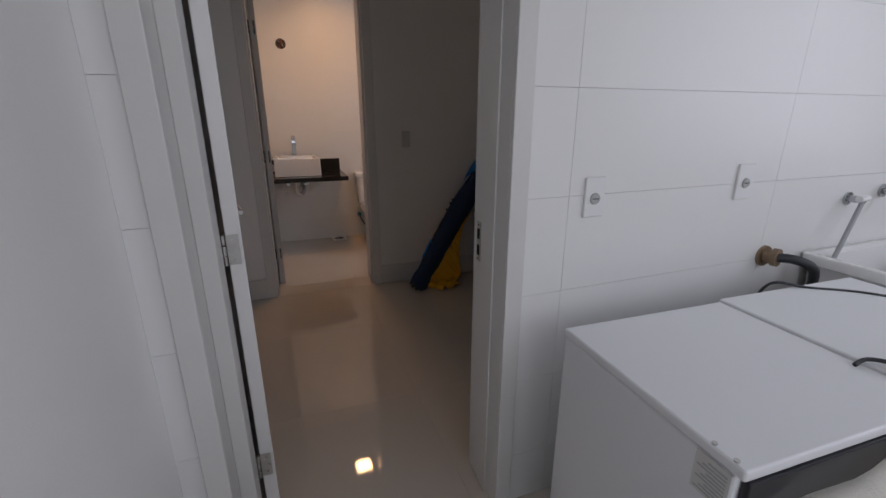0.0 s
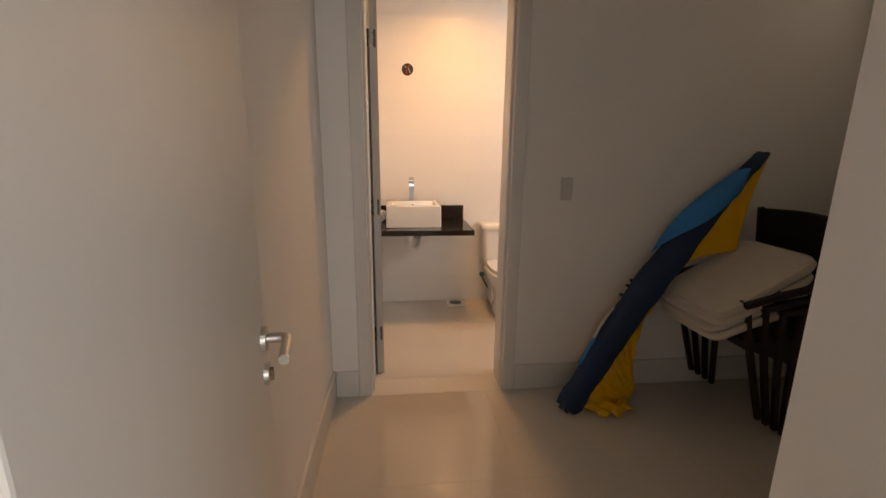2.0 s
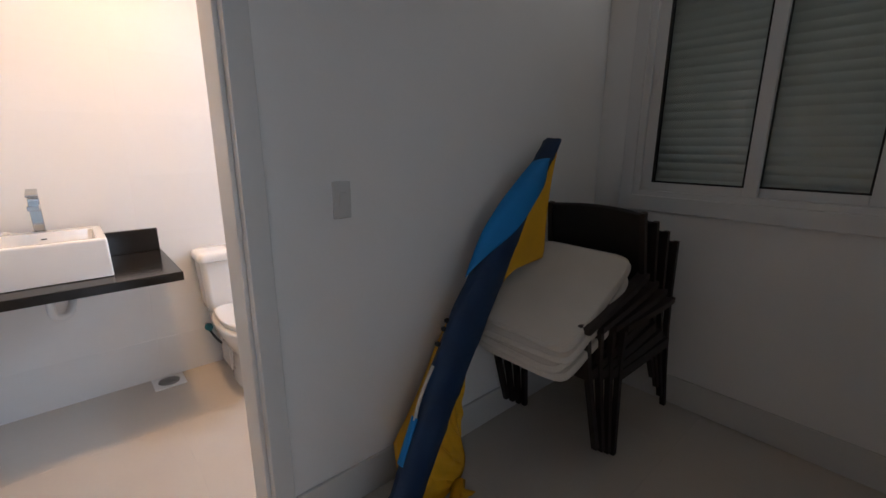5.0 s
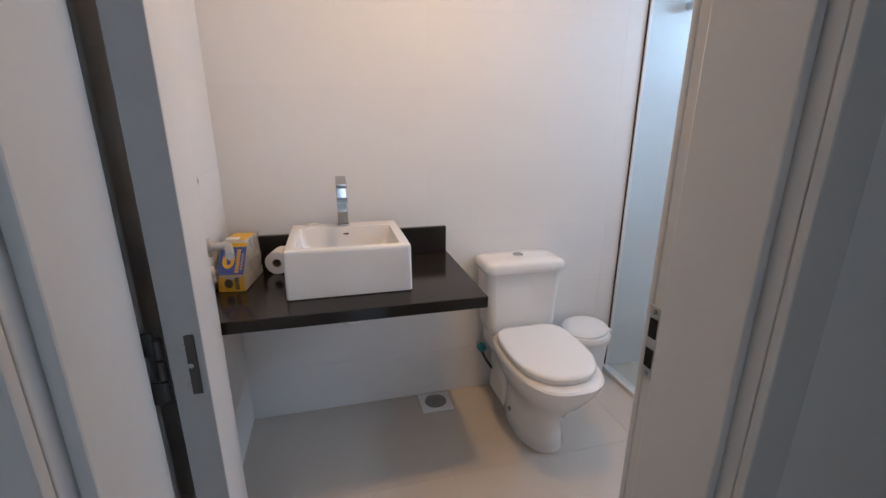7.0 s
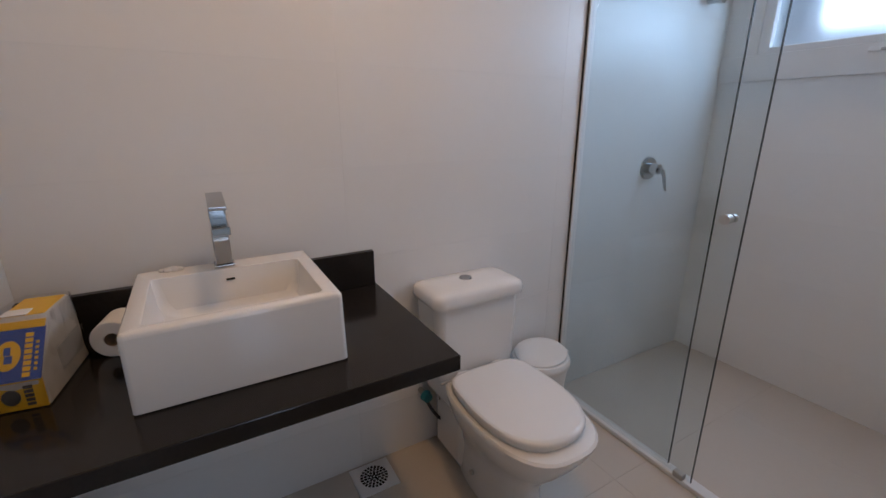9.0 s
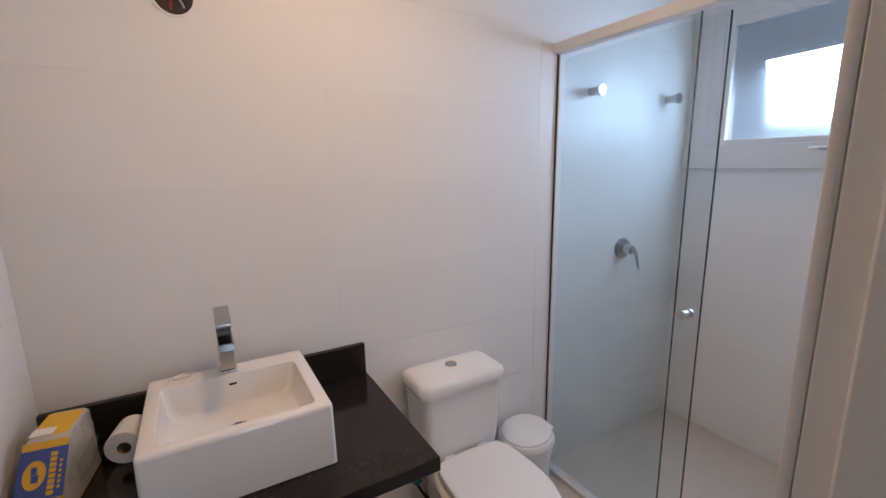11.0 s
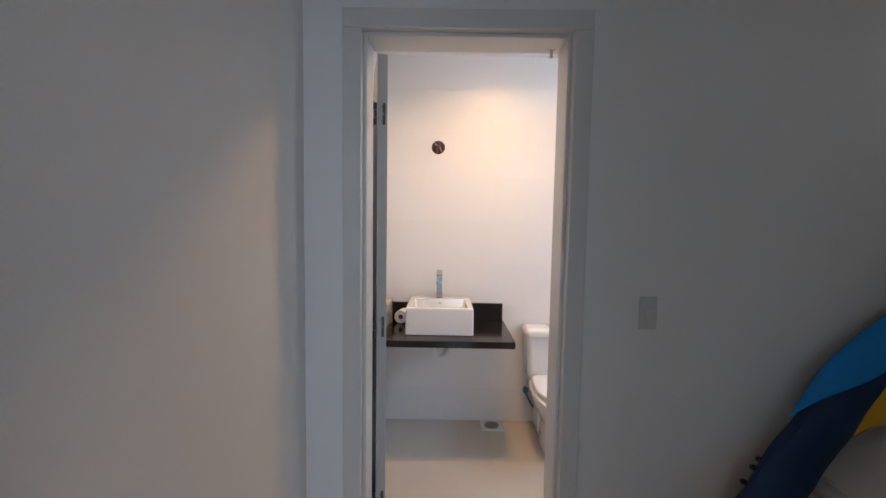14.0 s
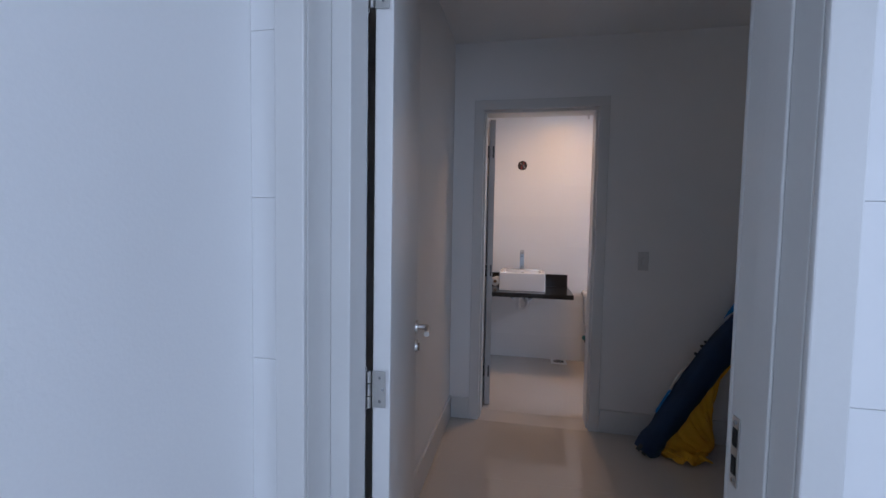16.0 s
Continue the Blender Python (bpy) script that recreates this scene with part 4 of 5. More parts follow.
# long folded nylon beach shelter leaning on the wall: navy roll, bright blue flap, yellow cloth behind
shelter = thing("folded_beach_shelter", pose(0, 0, 0), "rolled navy, blue and yellow nylon beach shelter leaning on the wall", "beach shelter")
P0, P1 = Vector((0.965, 3.165, 0.015)), Vector((1.965, 3.315, 1.325))
AX = (P1 - P0).normalized()
SIDE = Vector((0.80, 0.0, -0.60))
SIDE = (SIDE - AX * SIDE.dot(AX)).normalized()
OUT = AX.cross(SIDE).normalized()
if OUT.y > 0:
    OUT = -OUT


def along(f):
    """The roll's centre line: sags a little away from the straight."""
    return P0.lerp(P1, f) + Vector((-0.035, 0.02, 0.035)) * math.sin(math.pi * f)


def skin(f0, f1, prof, n=26, m=20, wrinkle=0.006, shift=(0, 0), seed=0.0, a0=0.0, a1=360.0, closed=True):
    """A soft tube along the roll; prof(f) gives half width and half depth."""
    rings = []
    for i in range(n):
        f = f0 + (f1 - f0) * i / (n - 1)
        c = along(f)
        w, d = prof(f)
        ring = []
        for k in range(m):
            a = radians(a0 + (a1 - a0) * k / (m if closed else m - 1))
            p = Vector((math.cos(a), math.sin(a), f * 9 + seed))
            wr = 1 + wrinkle / max(w, 0.01) * (noise.noise(p * 1.7) * 1.6 + 0.6 * noise.noise(p * 4.1))
            ring.append(c + SIDE * (w * math.cos(a) * wr + shift[0]) + OUT * (d * math.sin(a) * wr + shift[1]))
        rings.append(ring)
    return loft(B(), rings, close=closed, cap=closed)


def navy_prof(f):
    w = 0.062 + 0.026 * math.sin(math.pi * min(1, f * 1.15)) + 0.012 * (f < 0.06)
    if f > 0.62:
        w *= 1 - 0.66 * (f - 0.62) / 0.38
    return max(w, 0.022), 0.038 + 0.012 * math.sin(math.pi * f)


part("navy_roll", skin(0.0, 1.0, navy_prof, n=40, m=26, wrinkle=0.007), NAVY, shelter, "navy nylon roll")


def flap_skin():
    """The blue panel over the upper third, its lower rim running aslant."""
    rings = []
    for i in range(26):
        g = i / 25
        ring = []
        for k in range(15):
            u = k / 14
            f0 = 0.545 + 0.27 * u ** 1.2
            f = f0 + (0.925 - 0.02 * (1 - u) - f0) * g
            w, d = navy_prof(f)
            a = radians(195 - 150 * u * (1 - 0.55 * max(0, g - 0.2)))
            p = along(f) + SIDE * ((w + 0.034 * math.sin(math.pi * g)) * math.cos(a) - 0.014) + OUT * ((d + 0.010) * math.sin(a) + 0.004)
            p += OUT * 0.005 * noise.noise(Vector((f * 14, u * 3, 1.3)))
            ring.append(p)
        rings.append(ring)
    return loft(B(), rings, close=False, cap=False)


def thick(ob, t=0.003):
    mod = ob.modifiers.new("cloth", "SOLIDIFY")
    mod.thickness, mod.offset = t, 0.0
    return ob


thick(part("blue_flap", flap_skin(), AZURE, shelter, "bright blue nylon flap", smooth=60))


def sheet(name, edge_a, edge_b, material, nu=22, nv=12, fold=0.012, freq=5.0, seed=0.0, label="", back=(0, 0, 0)):
    """A hanging cloth between two edges, each a function of 0..1."""
    bm = B()
    rings = []
    for i in range(nu):
        u = i / (nu - 1)
        a, b = Vector(edge_a(u)), Vector(edge_b(u))
        ring = []
        for k in range(nv):
            v = k / (nv - 1)
            p = a.lerp(b, v)
            off = fold * math.sin(math.pi * (0.15 + 0.85 * v)) * (math.sin(freq * 2 * math.pi * u + 2 * v + seed) + 0.7 * noise.noise(Vector((u * 7, v * 4, seed))))
            p += Vector((0.35 * off, -abs(off) * 0.9, 0.2 * off)) + Vector(back) * math.sin(math.pi * v)
            ring.append(p)
        rings.append(ring)
    loft(bm, rings, close=False, cap=False)
    return thick(part(name, bm, material, shelter, label, smooth=70))


# yellow cloth falling from the underside of the roll, upper and lower sheet, and its crumpled hem on the floor
def under(f):
    w, d = navy_prof(f)
    return along(f) + SIDE * (w * 0.8) + Vector((0, 0.012, 0))


def yellow_rim(u):
    """Outline of the yellow cloth: along its foot, then up its free side."""
    a, b, c = Vector((1.66, 3.270, 0.80)), Vector((1.845, 3.245, 0.830)), Vector((1.985, 3.300, 1.315))
    return a.lerp(b, u / 0.5) if u < 0.5 else b.lerp(c, (u - 0.5) / 0.5) - Vector((0.02, 0, 0)) * math.sin(math.pi * (u - 0.5) / 0.5)


sheet("yellow_panel", lambda u: under(0.56 + 0.43 * u) + Vector((0, -0.02, 0)), yellow_rim, YELLOW, fold=0.008, freq=2.0, label="yellow nylon cloth")
sheet("yellow_skirt", lambda u: under(0.03 + 0.47 * u), lambda u: Vector((1.245 + 0.17 * u + 0.055 * math.sin(5 * u), 3.19 + 0.09 * u, 0.012 + 0.40 * u * u)), YELLOW, nu=44, nv=16, fold=0.024, freq=6.0, seed=2.0, label="crumpled yellow nylon skirt")
sheet("yellow_back", lambda u: along(0.10 + 0.37 * u) - SIDE * 0.03 + Vector((0.0, 0.03, 0)), lambda u: Vector((along(0.10 + 0.37 * u).x + 0.075 + 0.012 * math.sin(6 * u), 3.388, along(0.10 + 0.37 * u).z + 0.015)), YELLOW, fold=0.006, freq=2.0, seed=4.0)
bm = B()
rings = []
for i in range(44):
    u = i / 43
    c = Vector((1.07 + 0.23 * u, 3.17 - 0.05 * math.sin(3 * u) + 0.012 * math.sin(17 * u), 0.022 + 0.014 * math.sin(9 * u) ** 2))
    ring = []
    for k in range(16):
        a = 2 * math.pi * k / 16
        w = 1 + 0.75 * noise.noise(Vector((u * 9, math.cos(a) * 1.6, math.sin(a) * 1.6)))
        ring.append(c + Vector((0.02 * math.sin(7 * u + 2 * a), 0.034 * w * math.cos(a), max(-0.020, 0.021 * w * math.sin(a)))))
    rings.append(ring)
loft(bm, rings)
part("hem", bm, YELLOW, shelter, smooth=60)
# blue patch and pale strap near the foot
bm = B()
rings = []
for i in range(8):
    f = 0.135 + 0.095 * i / 7
    w, d = navy_prof(f)
    rings.append([along(f) + SIDE * ((w + 0.006) * math.cos(radians(a))) + OUT * ((d + 0.005) * math.sin(radians(a))) for a in range(165, 212, 15)])
loft(bm, rings, close=False, cap=False)
thick(part("blue_patch", bm, AZURE, shelter))
bm = tube(B(), [along(0.21) - SIDE * 0.078, along(0.27) - SIDE * 0.094, along(0.34) - SIDE * 0.090], 0.006, 8)
part("pale_strap", bm, CUSHION, shelter)
for f in (0.385, 0.42, 0.44):
    part("buckle", bx(B(), *(lambda c: (c.x - 0.009, c.x + 0.009, c.y - 0.009, c.y + 0.009, c.z - 0.007, c.z + 0.007))(along(f) - SIDE * 0.082 + Vector((0, 0.022, 0))), bevel=0.003), RUBBER, shelter)
# end caps of the poles at the foot
for dx in (-0.05, -0.01, 0.035):
    c = P0 + SIDE * dx + Vector((0, -0.02, 0.0))
    part("pole_cap", cyl(B(), c - AX * 0.012, c + AX * 0.03, 0.012, n=14), RUBBER, shelter)


# ---- stacked armchairs: local origin on the floor between the front feet, front towards -x ----
def armchair(m):
    ch = thing("armchair", m, "dark brown wooden stacking armchair with a curved back", "chair", "stacked armchairs")
    W = 0.240
    for s in (-1, 1):
        bm = B()
        pts = [(0.0, s * W, 0.0), (-0.018, s * W, 0.25), (-0.030, s * W, 0.44), (-0.030, s * (W + 0.004), 0.60)]
        rings = [[(x + dx * 0.012, y + dy * 0.0115, z) for dx, dy in ((-1, -1), (1, -1), (1, 1), (-1, 1))] for x, y, z in pts]
        part("front_leg", loft(bm, rings), DARKWOOD, ch, smooth=25)
        bm = B()
        pts = [(0.545, s * (W - 0.01), 0.0), (0.490, s * (W - 0.01), 0.22), (0.445, s * (W - 0.008), 0.44), (0.435, s * (W - 0.012), 0.62), (0.455, s * (W - 0.02), 0.88)]
        rings = [[(x + dx * 0.012, y + dy * 0.0115, z) for dx, dy in ((-1, -1), (1, -1), (1, 1), (-1, 1))] for x, y, z in pts]
        part("back_leg", loft(bm, rings), DARKWOOD, ch, smooth=25)
        bm = B()
        pts = [(-0.050, s * (W + 0.006), 0.610), (0.12, s * (W + 0.012), 0.618), (0.30, s * (W + 0.006), 0.612), (0.445, s * (W - 0.01), 0.605)]
        rings = [[(x, y + dy * 0.024, z + dz * 0.013) for dy, dz in ((-1, -1), (1, -1), (1, 1), (-1, 1))] for x, y, z in pts]
        part("armrest", loft(bm, rings), DARKWOOD, ch, smooth=25)
        part("side_rail", bx(B(), -0.02, 0.45, s * W - 0.011, s * W + 0.011, 0.365, 0.415, bevel=0.003), DARKWOOD, ch)
    part("front_rail", bx(B(), -0.030, -0.008, -W + 0.011, W - 0.011, 0.365, 0.415, bevel=0.003), DARKWOOD, ch)
    part("back_rail", bx(B(), 0.435, 0.457, -W + 0.011, W - 0.011, 0.365, 0.415, bevel=0.003), DARKWOOD, ch)
    part("seat", bx(B(), -0.010, 0.45, -W + 0.006, W - 0.006, 0.405, 0.425, bevel=0.006), WICKER, ch, "dark woven seat")
    bm = B()
    rings = []
    for i in range(11):
        t = i / 10
        y = -W + 0.01 + (2 * W - 0.02) * t
        bow = 0.035 * math.sin(math.pi * t)
        top = 0.872 + 0.004 * math.sin(math.pi * t)
        ring = []
        for x, z in ((0.435, 0.60), (0.438, 0.75), (0.446, top - 0.005), (0.452, top), (0.466, top), (0.470, top - 0.006), (0.460, 0.75), (0.455, 0.60)):
            ring.append((x + bow, y, z))
        rings.append(ring)
    part("backrest", loft(bm, rings), WICKER, ch, "wide curved dark backrest", smooth=30)
    return ch


CHX, CHY = 1.932, 3.128
chair = armchair(pose(CHX, CHY, 0.0, 0, 0, 0))
for i in (1, 2, 3):
    copy_thing(chair, pose(CHX - 0.042 * i, CHY + 0.006 * i, 0.028 * i, 0, -4.3 * i, 0))

# four loose cushions piled on the top chair
def cushion(m, lx, ly, lz, seed):
    ob = thing("seat_cushion", m, "thick off-white canvas seat cushion, slightly slumped", "cushion", "seat cushions")
    bm = bx(B(), -lx / 2, lx / 2, -ly / 2, ly / 2, 0, lz)
    bmesh.ops.subdivide_edges(bm, edges=bm.edges[:], cuts=9, use_grid_fill=True)
    for v in bm.verts:
        x, y, z = v.co
        ex, ey = abs(x) / (lx / 2), abs(y) / (ly / 2)
        e = max(ex, ey)
        v.co.z = lz / 2 + (z - lz / 2) * (1 - 0.22 * e ** 6) + 0.006 * (1 - e * e) * (1 if z > lz / 2 else -0.3)
        r = (ex ** 8 + ey ** 8) ** (1 / 8)
        if r > 0.97:
            k = 0.97 / r + 0.03 / r * (1 - abs(z - lz / 2) / (lz / 2)) * 1.3
            v.co.x, v.co.y = x * min(1, k * 1.02), y * min(1, k * 1.02)
        v.co += Vector((0, 0, 1)) * 0.006 * noise.noise(Vector((x * 6 + seed, y * 6, z * 4)))
        v.co.z -= 0.10 * max(0, -x / lx - 0.28) ** 1.6 * seed
    b = part("pad", bm, CUSHION, ob, smooth=70)
    mod = b.modifiers.new("soft", "SUBSURF")
    mod.levels = mod.render_levels = 1
    pts = []
    for i in range(41):
        a = 2 * math.pi * i / 40
        c, s = math.cos(a), math.sin(a)
        k = 1 / (abs(c) ** 9 + abs(s) ** 9) ** (1 / 9)
        x, y = c * k * lx * 0.488, s * k * ly * 0.488
        pts.append((x, y, lz * 0.90 - 0.10 * max(0, -x / lx - 0.28) ** 1.6 * seed))
    part("piping", tube(B(), pts, 0.0035, 6), CUSHION, ob)
    return ob


SEATTOP = Matrix.Translation((CHX - 0.115, CHY + 0.016, 0.085)) @ pose(0, 0, 0, 0, -12.9, 0) @ pose(0.180, -0.02, 0.464)
for k, (dx, dy, up, tilt, yaw, thickn) in enumerate(((-0.130, 0.000, 0.024, -6, 1, 0.046), (-0.135, 0.004, 0.070, -9, -2, 0.044), (-0.118, -0.004, 0.114, -13, 2, 0.044), (-0.092, 0.000, 0.158, -18, -1, 0.048))):
    cushion(SEATTOP @ pose(dx, dy, up, 0, tilt, yaw), 0.508, 0.455, thickn, 0.6 + (3 - k) * 0.35)

# ---- laundry things ----
switch_plate(pose(0.926, LY0, 1.083), "white wall socket plate above the appliances", rocker=False, socket=True, w=0.070, h=0.120)
switch_plate(pose(1.566, LY0, 1.096), "white wall socket plate above the appliances", rocker=False, socket=True, w=0.078, h=0.122)


def appliance(x0, x1, y0, top, label):
    """A front-loading machine: local origin at its left front foot."""
    y1 = y0 + 0.510
    ob = thing("washing_machine", pose(x0, y0, 0, 0, 0, -2.5), label, "washing machine", "washing machines")
    w, d = x1 - x0, y1 - y0
    part("cabinet", bx(B(), 0.0, w, 0.012, d, 0.02, top - 0.024, bevel=0.008, seg=3), ENAMEL, ob)
    part("top_panel", bx(B(), -0.002, w + 0.002, -0.004, d + 0.002, top - 0.0225, top, bevel=0.005, seg=3), ENAMEL, ob)
    part("front_panel", bx(B(), 0.014, w - 0.014, -0.004, 0.0115, 0.05, top - 0.030, bevel=0.004), BLACKGLOSS, ob, "dark glossy front")
    bm = B()
    rings = [[(w / 2 + r * math.cos(2 * math.pi * i / 40), yy, 0.40 + r * math.sin(2 * math.pi * i / 40)) for i in range(40)] for r, yy in ((0.17, -0.004), (0.175, -0.022), (0.16, -0.030), (0.13, -0.022), (0.10, -0.006))]
    part("door_ring", loft(bm, rings, cap=False), CHROME, ob)
    for fx in (0.04, w - 0.04):
        for fy in (0.05, d - 0.05):
            part("foot", cyl(B(), (fx, fy, 0), (fx, fy, 0.022), 0.02, n=16), RUBBER, ob)
    return ob


m1 = appliance(0.712, 1.262, 0.530, 0.768, "white front-loading machine with a worn information sticker")
part("sticker", bx(B(), -0.0022, -0.0005, 0.016, 0.085, 0.660, 0.742), PLATEW, m1, "pale printed sticker")
for k in range(9):
    part("sticker_bar", bx(B(), -0.0030, -0.0021, 0.022, 0.079 - 0.010 * (k % 3), 0.666 + k * 0.0078, 0.6695 + k * 0.0078), GREYPLASTIC, m1)
for yy in (0.062, 0.02):
    part("screw", cyl(B(), (0.006, yy, 0.767), (0.006, yy, 0.771), 0.005, n=12), STEEL, m1)
m2 = appliance(1.271, 1.872, 0.512, 0.774, "white front-loading machine with cables lying on it")
part("control_panel", bx(B(), 0.02, 0.30, -0.008, -0.004, 0.68, 0.75, bevel=0.002), BLACKGLOSS, m2)
part("brand_plate", bx(B(), 0.04, 0.10, -0.0095, -0.0078, 0.70, 0.715), GREYPLASTIC, m2)

# cables and hoses
cable = thing("power_cable", pose(-0.075, 0.02, -0.015), "black power cable lying across the machines", "cable")
part("cord", tube(B(), [(1.62, 1.06, 0.72), (1.63, 1.02, 0.798), (1.72, 0.96, 0.791), (1.84, 0.87, 0.791), (1.93, 0.72, 0.791), (1.90, 0.58, 0.792), (1.82, 0.46, 0.76), (1.80, 0.44, 0.5)], 0.0045, 8), RUBBER, cable)
cable = thing("power_cable", pose(-0.045, 0.020, -0.017), "thin black cable with a taped yellow joint", "cable")
part("cord", tube(B(), [(1.285, 0.632, 0.7905), (1.318, 0.628, 0.800), (1.345, 0.595, 0.803), (1.368, 0.545, 0.797), (1.375, 0.500, 0.785), (1.375, 0.488, 0.70), (1.372, 0.486, 0.5)], 0.005, 8), RUBBER, cable)
part("taped_joint", cyl(B(), (1.325, 0.590, 0.796), (1.372, 0.555, 0.796), 0.010, n=12), PACKY, cable, "yellow taped joint")

outlet = thing("drain_outlet", pose(1.762, LY0, 0.802), "weathered brass wall outlet with a black drain hose", "drain outlet")
part("flange", cyl(B(), (0, 0, 0), (0, -0.010, 0), 0.040, n=24), BRASS, outlet)
part("socket_pipe", cyl(B(), (0, -0.008, 0), (0.008, -0.040, 0.003), 0.028, 0.026, 20), BRASS, outlet)
part("collar", cyl(B(), (0.007, -0.034, 0.003), (0.010, -0.052, 0.004), 0.034, n=20), BRASS, outlet)
part("hose", tube(B(), [(0.009, -0.046, 0.004), (0.05, -0.085, 0.002), (0.12, -0.110, -0.03), (0.155, -0.105, -0.10), (0.165, -0.10, -0.25)], 0.017, 12), RUBBER, outlet)

inlet = thing("water_inlet", pose(2.199, LY0, 0.996), "wall tap with a grey supply hose", "water inlet")
part("rose", cyl(B(), (0, 0, 0), (0, -0.008, 0), 0.026, n=20), CHROME, inlet)
part("body", cyl(B(), (0, -0.006, 0), (0, -0.060, 0), 0.014, n=16), CHROME, inlet)
part("cap", cyl(B(), (-0.02, -0.05, 0.004), (0.035, -0.05, 0.006), 0.013, n=14), PLASTIC, inlet)
part("hose", tube(B(), [(-0.005, -0.055, -0.012), (-0.05, -0.065, -0.07), (-0.12, -0.08, -0.17), (-0.18, -0.09, -0.28), (-0.20, -0.09, -0.45)], 0.0085, 12), GREYHOSE, inlet)

faucet = thing("laundry_tap", pose(2.43, LY0, 1.015), "chrome wall tap over the laundry tub", "tap")
part("rose", cyl(B(), (0, 0, 0), (0, -0.010, 0), 0.028, n=24), CHROME, faucet)
part("body", cyl(B(), (0, -0.008, 0), (0, -0.12, -0.005), 0.015, n=18), CHROME, faucet)
part("nozzle", cyl(B(), (0, -0.115, -0.004), (0, -0.125, -0.045), 0.012, n=16), CHROME, faucet)
part("handle", bx(B(), -0.035, 0.035, -0.065, -0.045, 0.015, 0.030, bevel=0.005), CHROME, faucet)

tub = thing("laundry_tub", Matrix.Translation((2.285, 0.958, 0.0)) @ Matrix.Diagonal((1, 1, 0.958, 1)), "white rectangular laundry tub beside the machines", "laundry tub")
bm = B()
loft(bm, [rrect(0.27, 0.22, 0.03, 0.42), rrect(0.285, 0.235, 0.03, 0.78), rrect(0.31, 0.25, 0.03, 0.79), rrect(0.31, 0.25, 0.03, 0.825), rrect(0.305, 0.245, 0.028, 0.83), rrect(0.275, 0.21, 0.03, 0.83), rrect(0.265, 0.20, 0.03, 0.82), rrect(0.235, 0.17, 0.05, 0.52), rrect(0.20, 0.14, 0.05, 0.50)])
part("basin", bm, PORCELAIN, tub, smooth=45)
part("pedestal", bx(B(), -0.20, 0.20, -0.16, 0.18, 0.0, 0.44, bevel=0.02, seg=3), PORCELAIN, tub)

# folded light cloth hanging over the front of the machine
cloth = thing("folded_cloth", pose(-0.06, 0.03, -0.0), "cream cotton cloth over a drying frame", "cloth")
bm = B()
rings = []
for i in range(16):
    u = i / 15
    x = 0.70 + 0.66 * u
    rings.append([(x, 0.47 - 0.30 * v + 0.012 * math.sin(9 * u + 5 * v), 0.665 + 0.085 * u - 0.26 * v ** 1.5 + 0.008 * noise.noise(Vector((u * 6, v * 5, 0)))) for v in [k / 13 for k in range(14)]])
loft(bm, rings, close=False, cap=False)
thick(part("cloth_sheet", bm, CLOTH, cloth, smooth=70), 0.010)
for s in (0.76, 1.33):
    part("frame_leg", cyl(B(), (s, 0.44, 0.0), (s, 0.44, 0.645 + 0.08 * (s > 1)), 0.009, n=12), STEEL, cloth)
    part("frame_leg", cyl(B(), (s, 0.20, 0.0), (s, 0.20, 0.375 + 0.08 * (s > 1)), 0.009, n=12), STEEL, cloth)

# ---- tiles ----
TILE_MESH = {}


def tile_ob(parent, material, x0, x1, y0, y1, z0, z1):
    """One tile of its own; tiles of one size share a mesh."""
    key = (material.name, round(x1 - x0, 4), round(y1 - y0, 4), round(z1 - z0, 4))
    if key not in TILE_MESH:
        a, b, c = (x1 - x0) / 2, (y1 - y0) / 2, (z1 - z0) / 2
        bm = bx(B(), -a, a, -b, b, -c, c)
        big = sorted((a, b, c))
        bmesh.ops.bevel(bm, geom=bm.edges[:], offset=0.0002, segments=1, affect="EDGES") if big[1] > 0.01 else None
        TILE_MESH[key] = mesh_of("tile", bm, material, 0)
    ob = new("tile", TILE_MESH[key])
    ob.location = ((x0 + x1) / 2, (y0 + y1) / 2, (z0 + z1) / 2)
    ob.parent = parent
    return ob


def grid(a, b, step, at):
    k = math.ceil((a - at) / step - 1e-9)
    cuts = [a]
    while at + k * step < b - 1e-6:
        if at + k * step > a + 0.004:
            cuts.append(at + k * step)
        k += 1
    return cuts + [b]


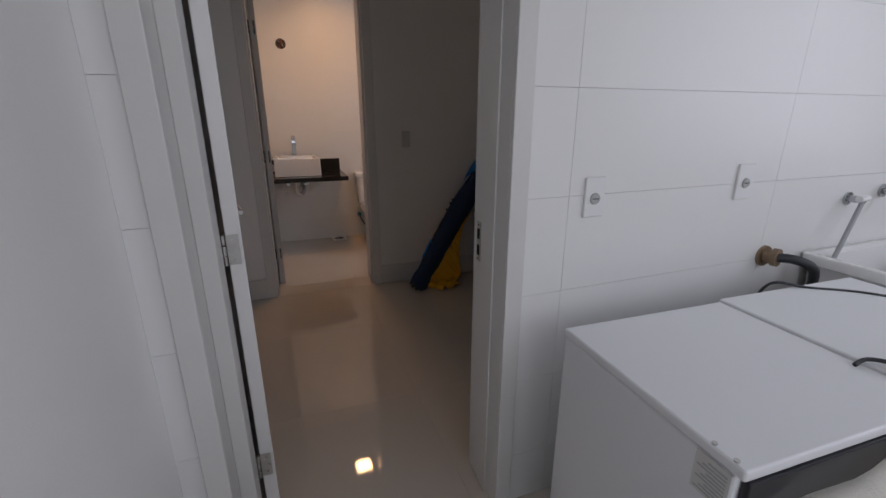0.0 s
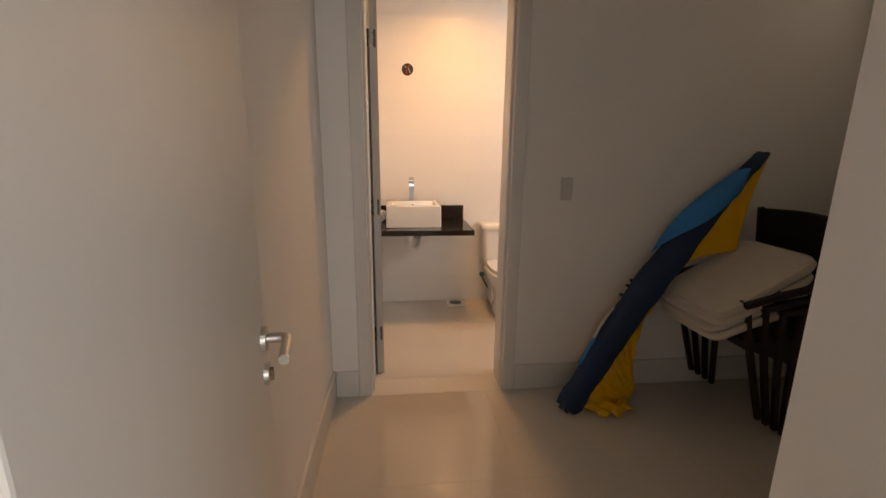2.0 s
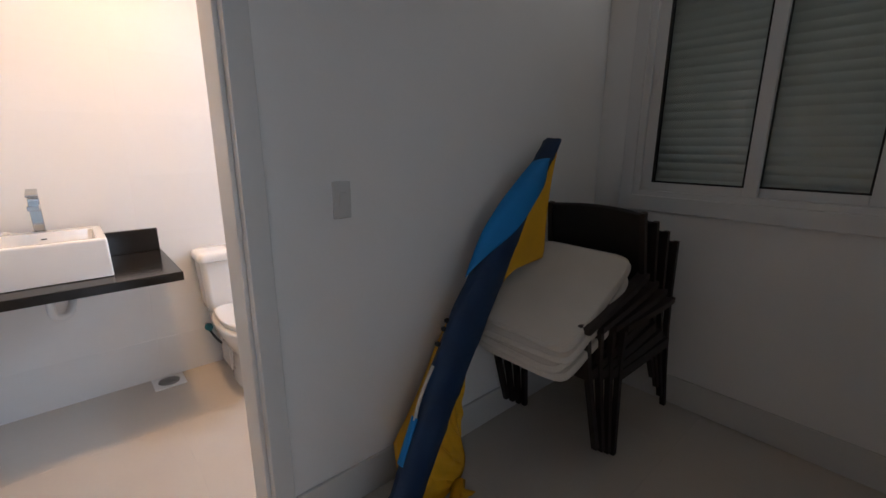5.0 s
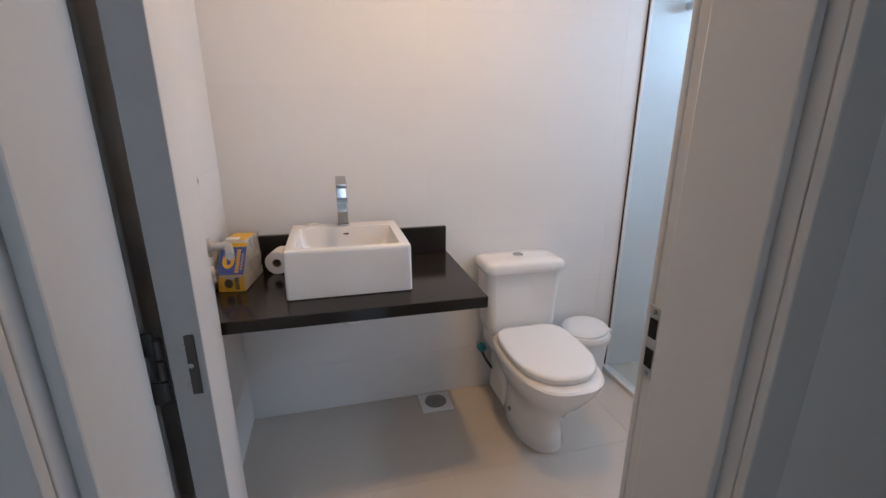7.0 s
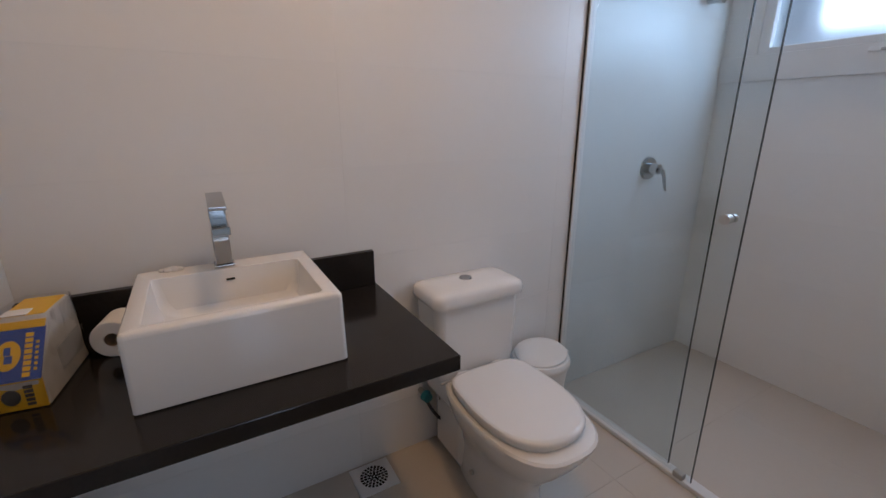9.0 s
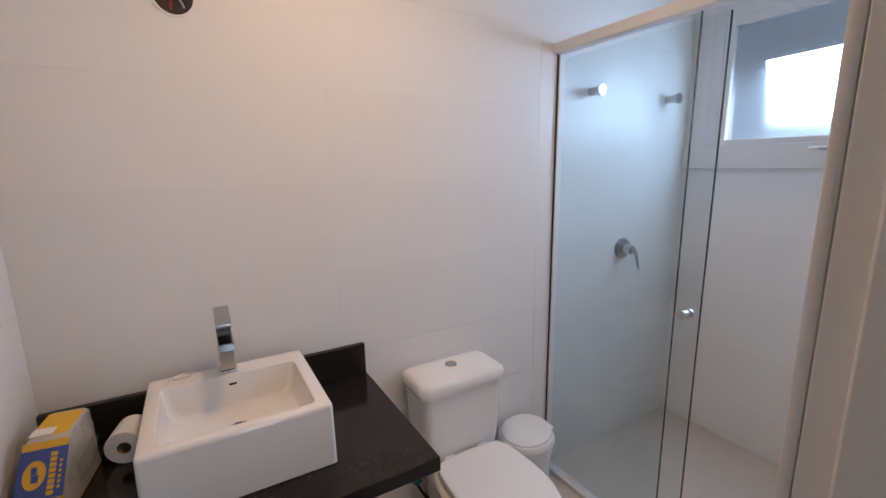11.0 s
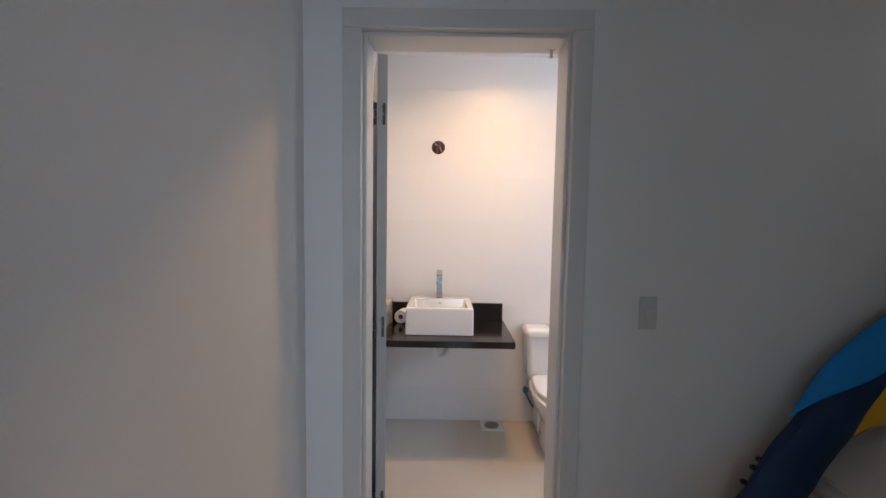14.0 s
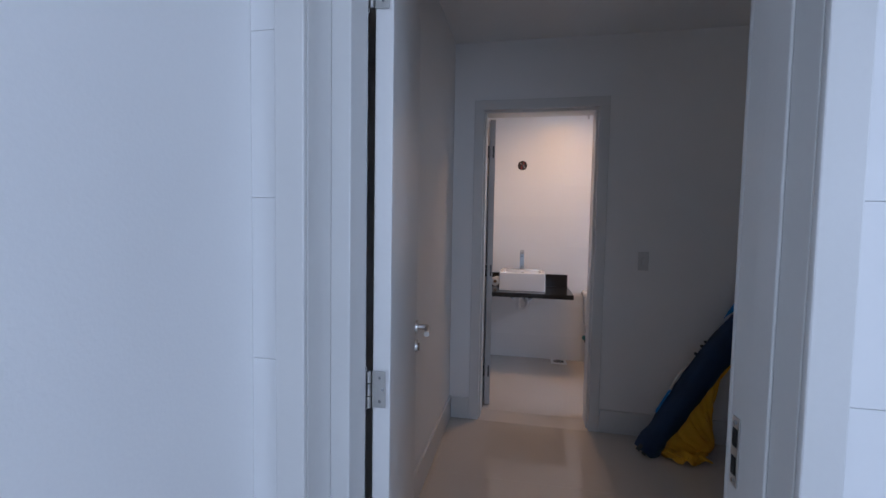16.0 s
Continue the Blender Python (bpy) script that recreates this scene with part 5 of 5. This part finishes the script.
def tiled(parent, material, place, u, v, hole=None, gap=0.0005, side=0.0005):
    """Tiles over cuts u and v; hole (u0, u1, v0, v1) stays open. place turns (u0, u1, v0, v1) into a box."""
    for ua, ub in zip(u, u[1:]):
        for va, vb in zip(v, v[1:]):
            cells = [(ua + side, ub - side, va + gap, vb - gap)]
            if hole and ua < hole[1] and ub > hole[0] and va < hole[3] and vb > hole[2]:
                c = cells.pop()
                if c[0] < hole[0]:
                    cells.append((c[0], hole[0], c[2], c[3]))
                if c[1] > hole[1]:
                    cells.append((hole[1], c[1], c[2], c[3]))
                m0, m1 = max(c[0], hole[0]), min(c[1], hole[1])
                if c[3] > hole[3]:
                    cells.append((m0, m1, hole[3], c[3]))
                if c[2] < hole[2]:
                    cells.append((m0, m1, c[2], hole[2]))
            for c in cells:
                if c[1] - c[0] > 0.004 and c[3] - c[2] > 0.004:
                    tile_ob(parent, material, *place(*c))


LROWS = grid(0.0, CZ, 0.298, 1.388)
tiled(wall_laundry, WTILE, lambda a, b, c, d: (a, b, LY0, LY0 + 0.006, c, d), grid(LEFT, LR, 0.90, 0.840), LROWS, (D1[0] - 0.02, D1[1] + 0.02, -0.1, D1[2] + 0.02))
BROWS = grid(BZ, CZ, 0.298, 1.447)
tiled(wall_bath_back, WTILE, lambda a, b, c, d: (a, b, BACK, BACK + 0.006, c, d), grid(BL, RIGHT, 0.90, 1.47), BROWS, side=0.0002)
tiled(wall_bath_west, WTILE, lambda a, b, c, d: (BL - 0.006, BL, a, b, c, d), grid(FY1, BACK, 0.90, 3.96), BROWS, side=0.0002)
tiled(wall_shower, WTILE, lambda a, b, c, d: (RIGHT, RIGHT + 0.006, a, b, c, d), grid(FY1, BACK, 0.90, 3.96), BROWS, W2, side=0.0002)
FX = grid(LEFT, LR, 0.80, 0.577)
tiled(floor, FTILE, lambda a, b, c, d: (a, b, c, d, -0.006, 0.0), FX, grid(LB, FY0 + 0.12, 0.80, 2.73), gap=0.0003, side=0.0003)
tiled(bath_floor, FTILE, lambda a, b, c, d: (a, b, c, d, BZ - 0.006, BZ), grid(BL, RIGHT, 0.80, 0.552), grid(FY0 + 0.12, BACK, 0.80, 4.33), gap=0.0003, side=0.0004)
bm = B()
loft(bm, [[(xx, FY0 + 0.122, BZ - 0.0002), (xx, FY0 + 0.122, -0.005), (xx, FY0 - 0.010, -0.005), (xx, FY0 - 0.010, 0.0006)] for xx in (D2[0] + 0.001, D2[1] - 0.001)])
tagged(part("threshold", bm, FTILE, smooth=0), "gently sloping beige tile threshold in the doorway", "threshold", kind="structure")
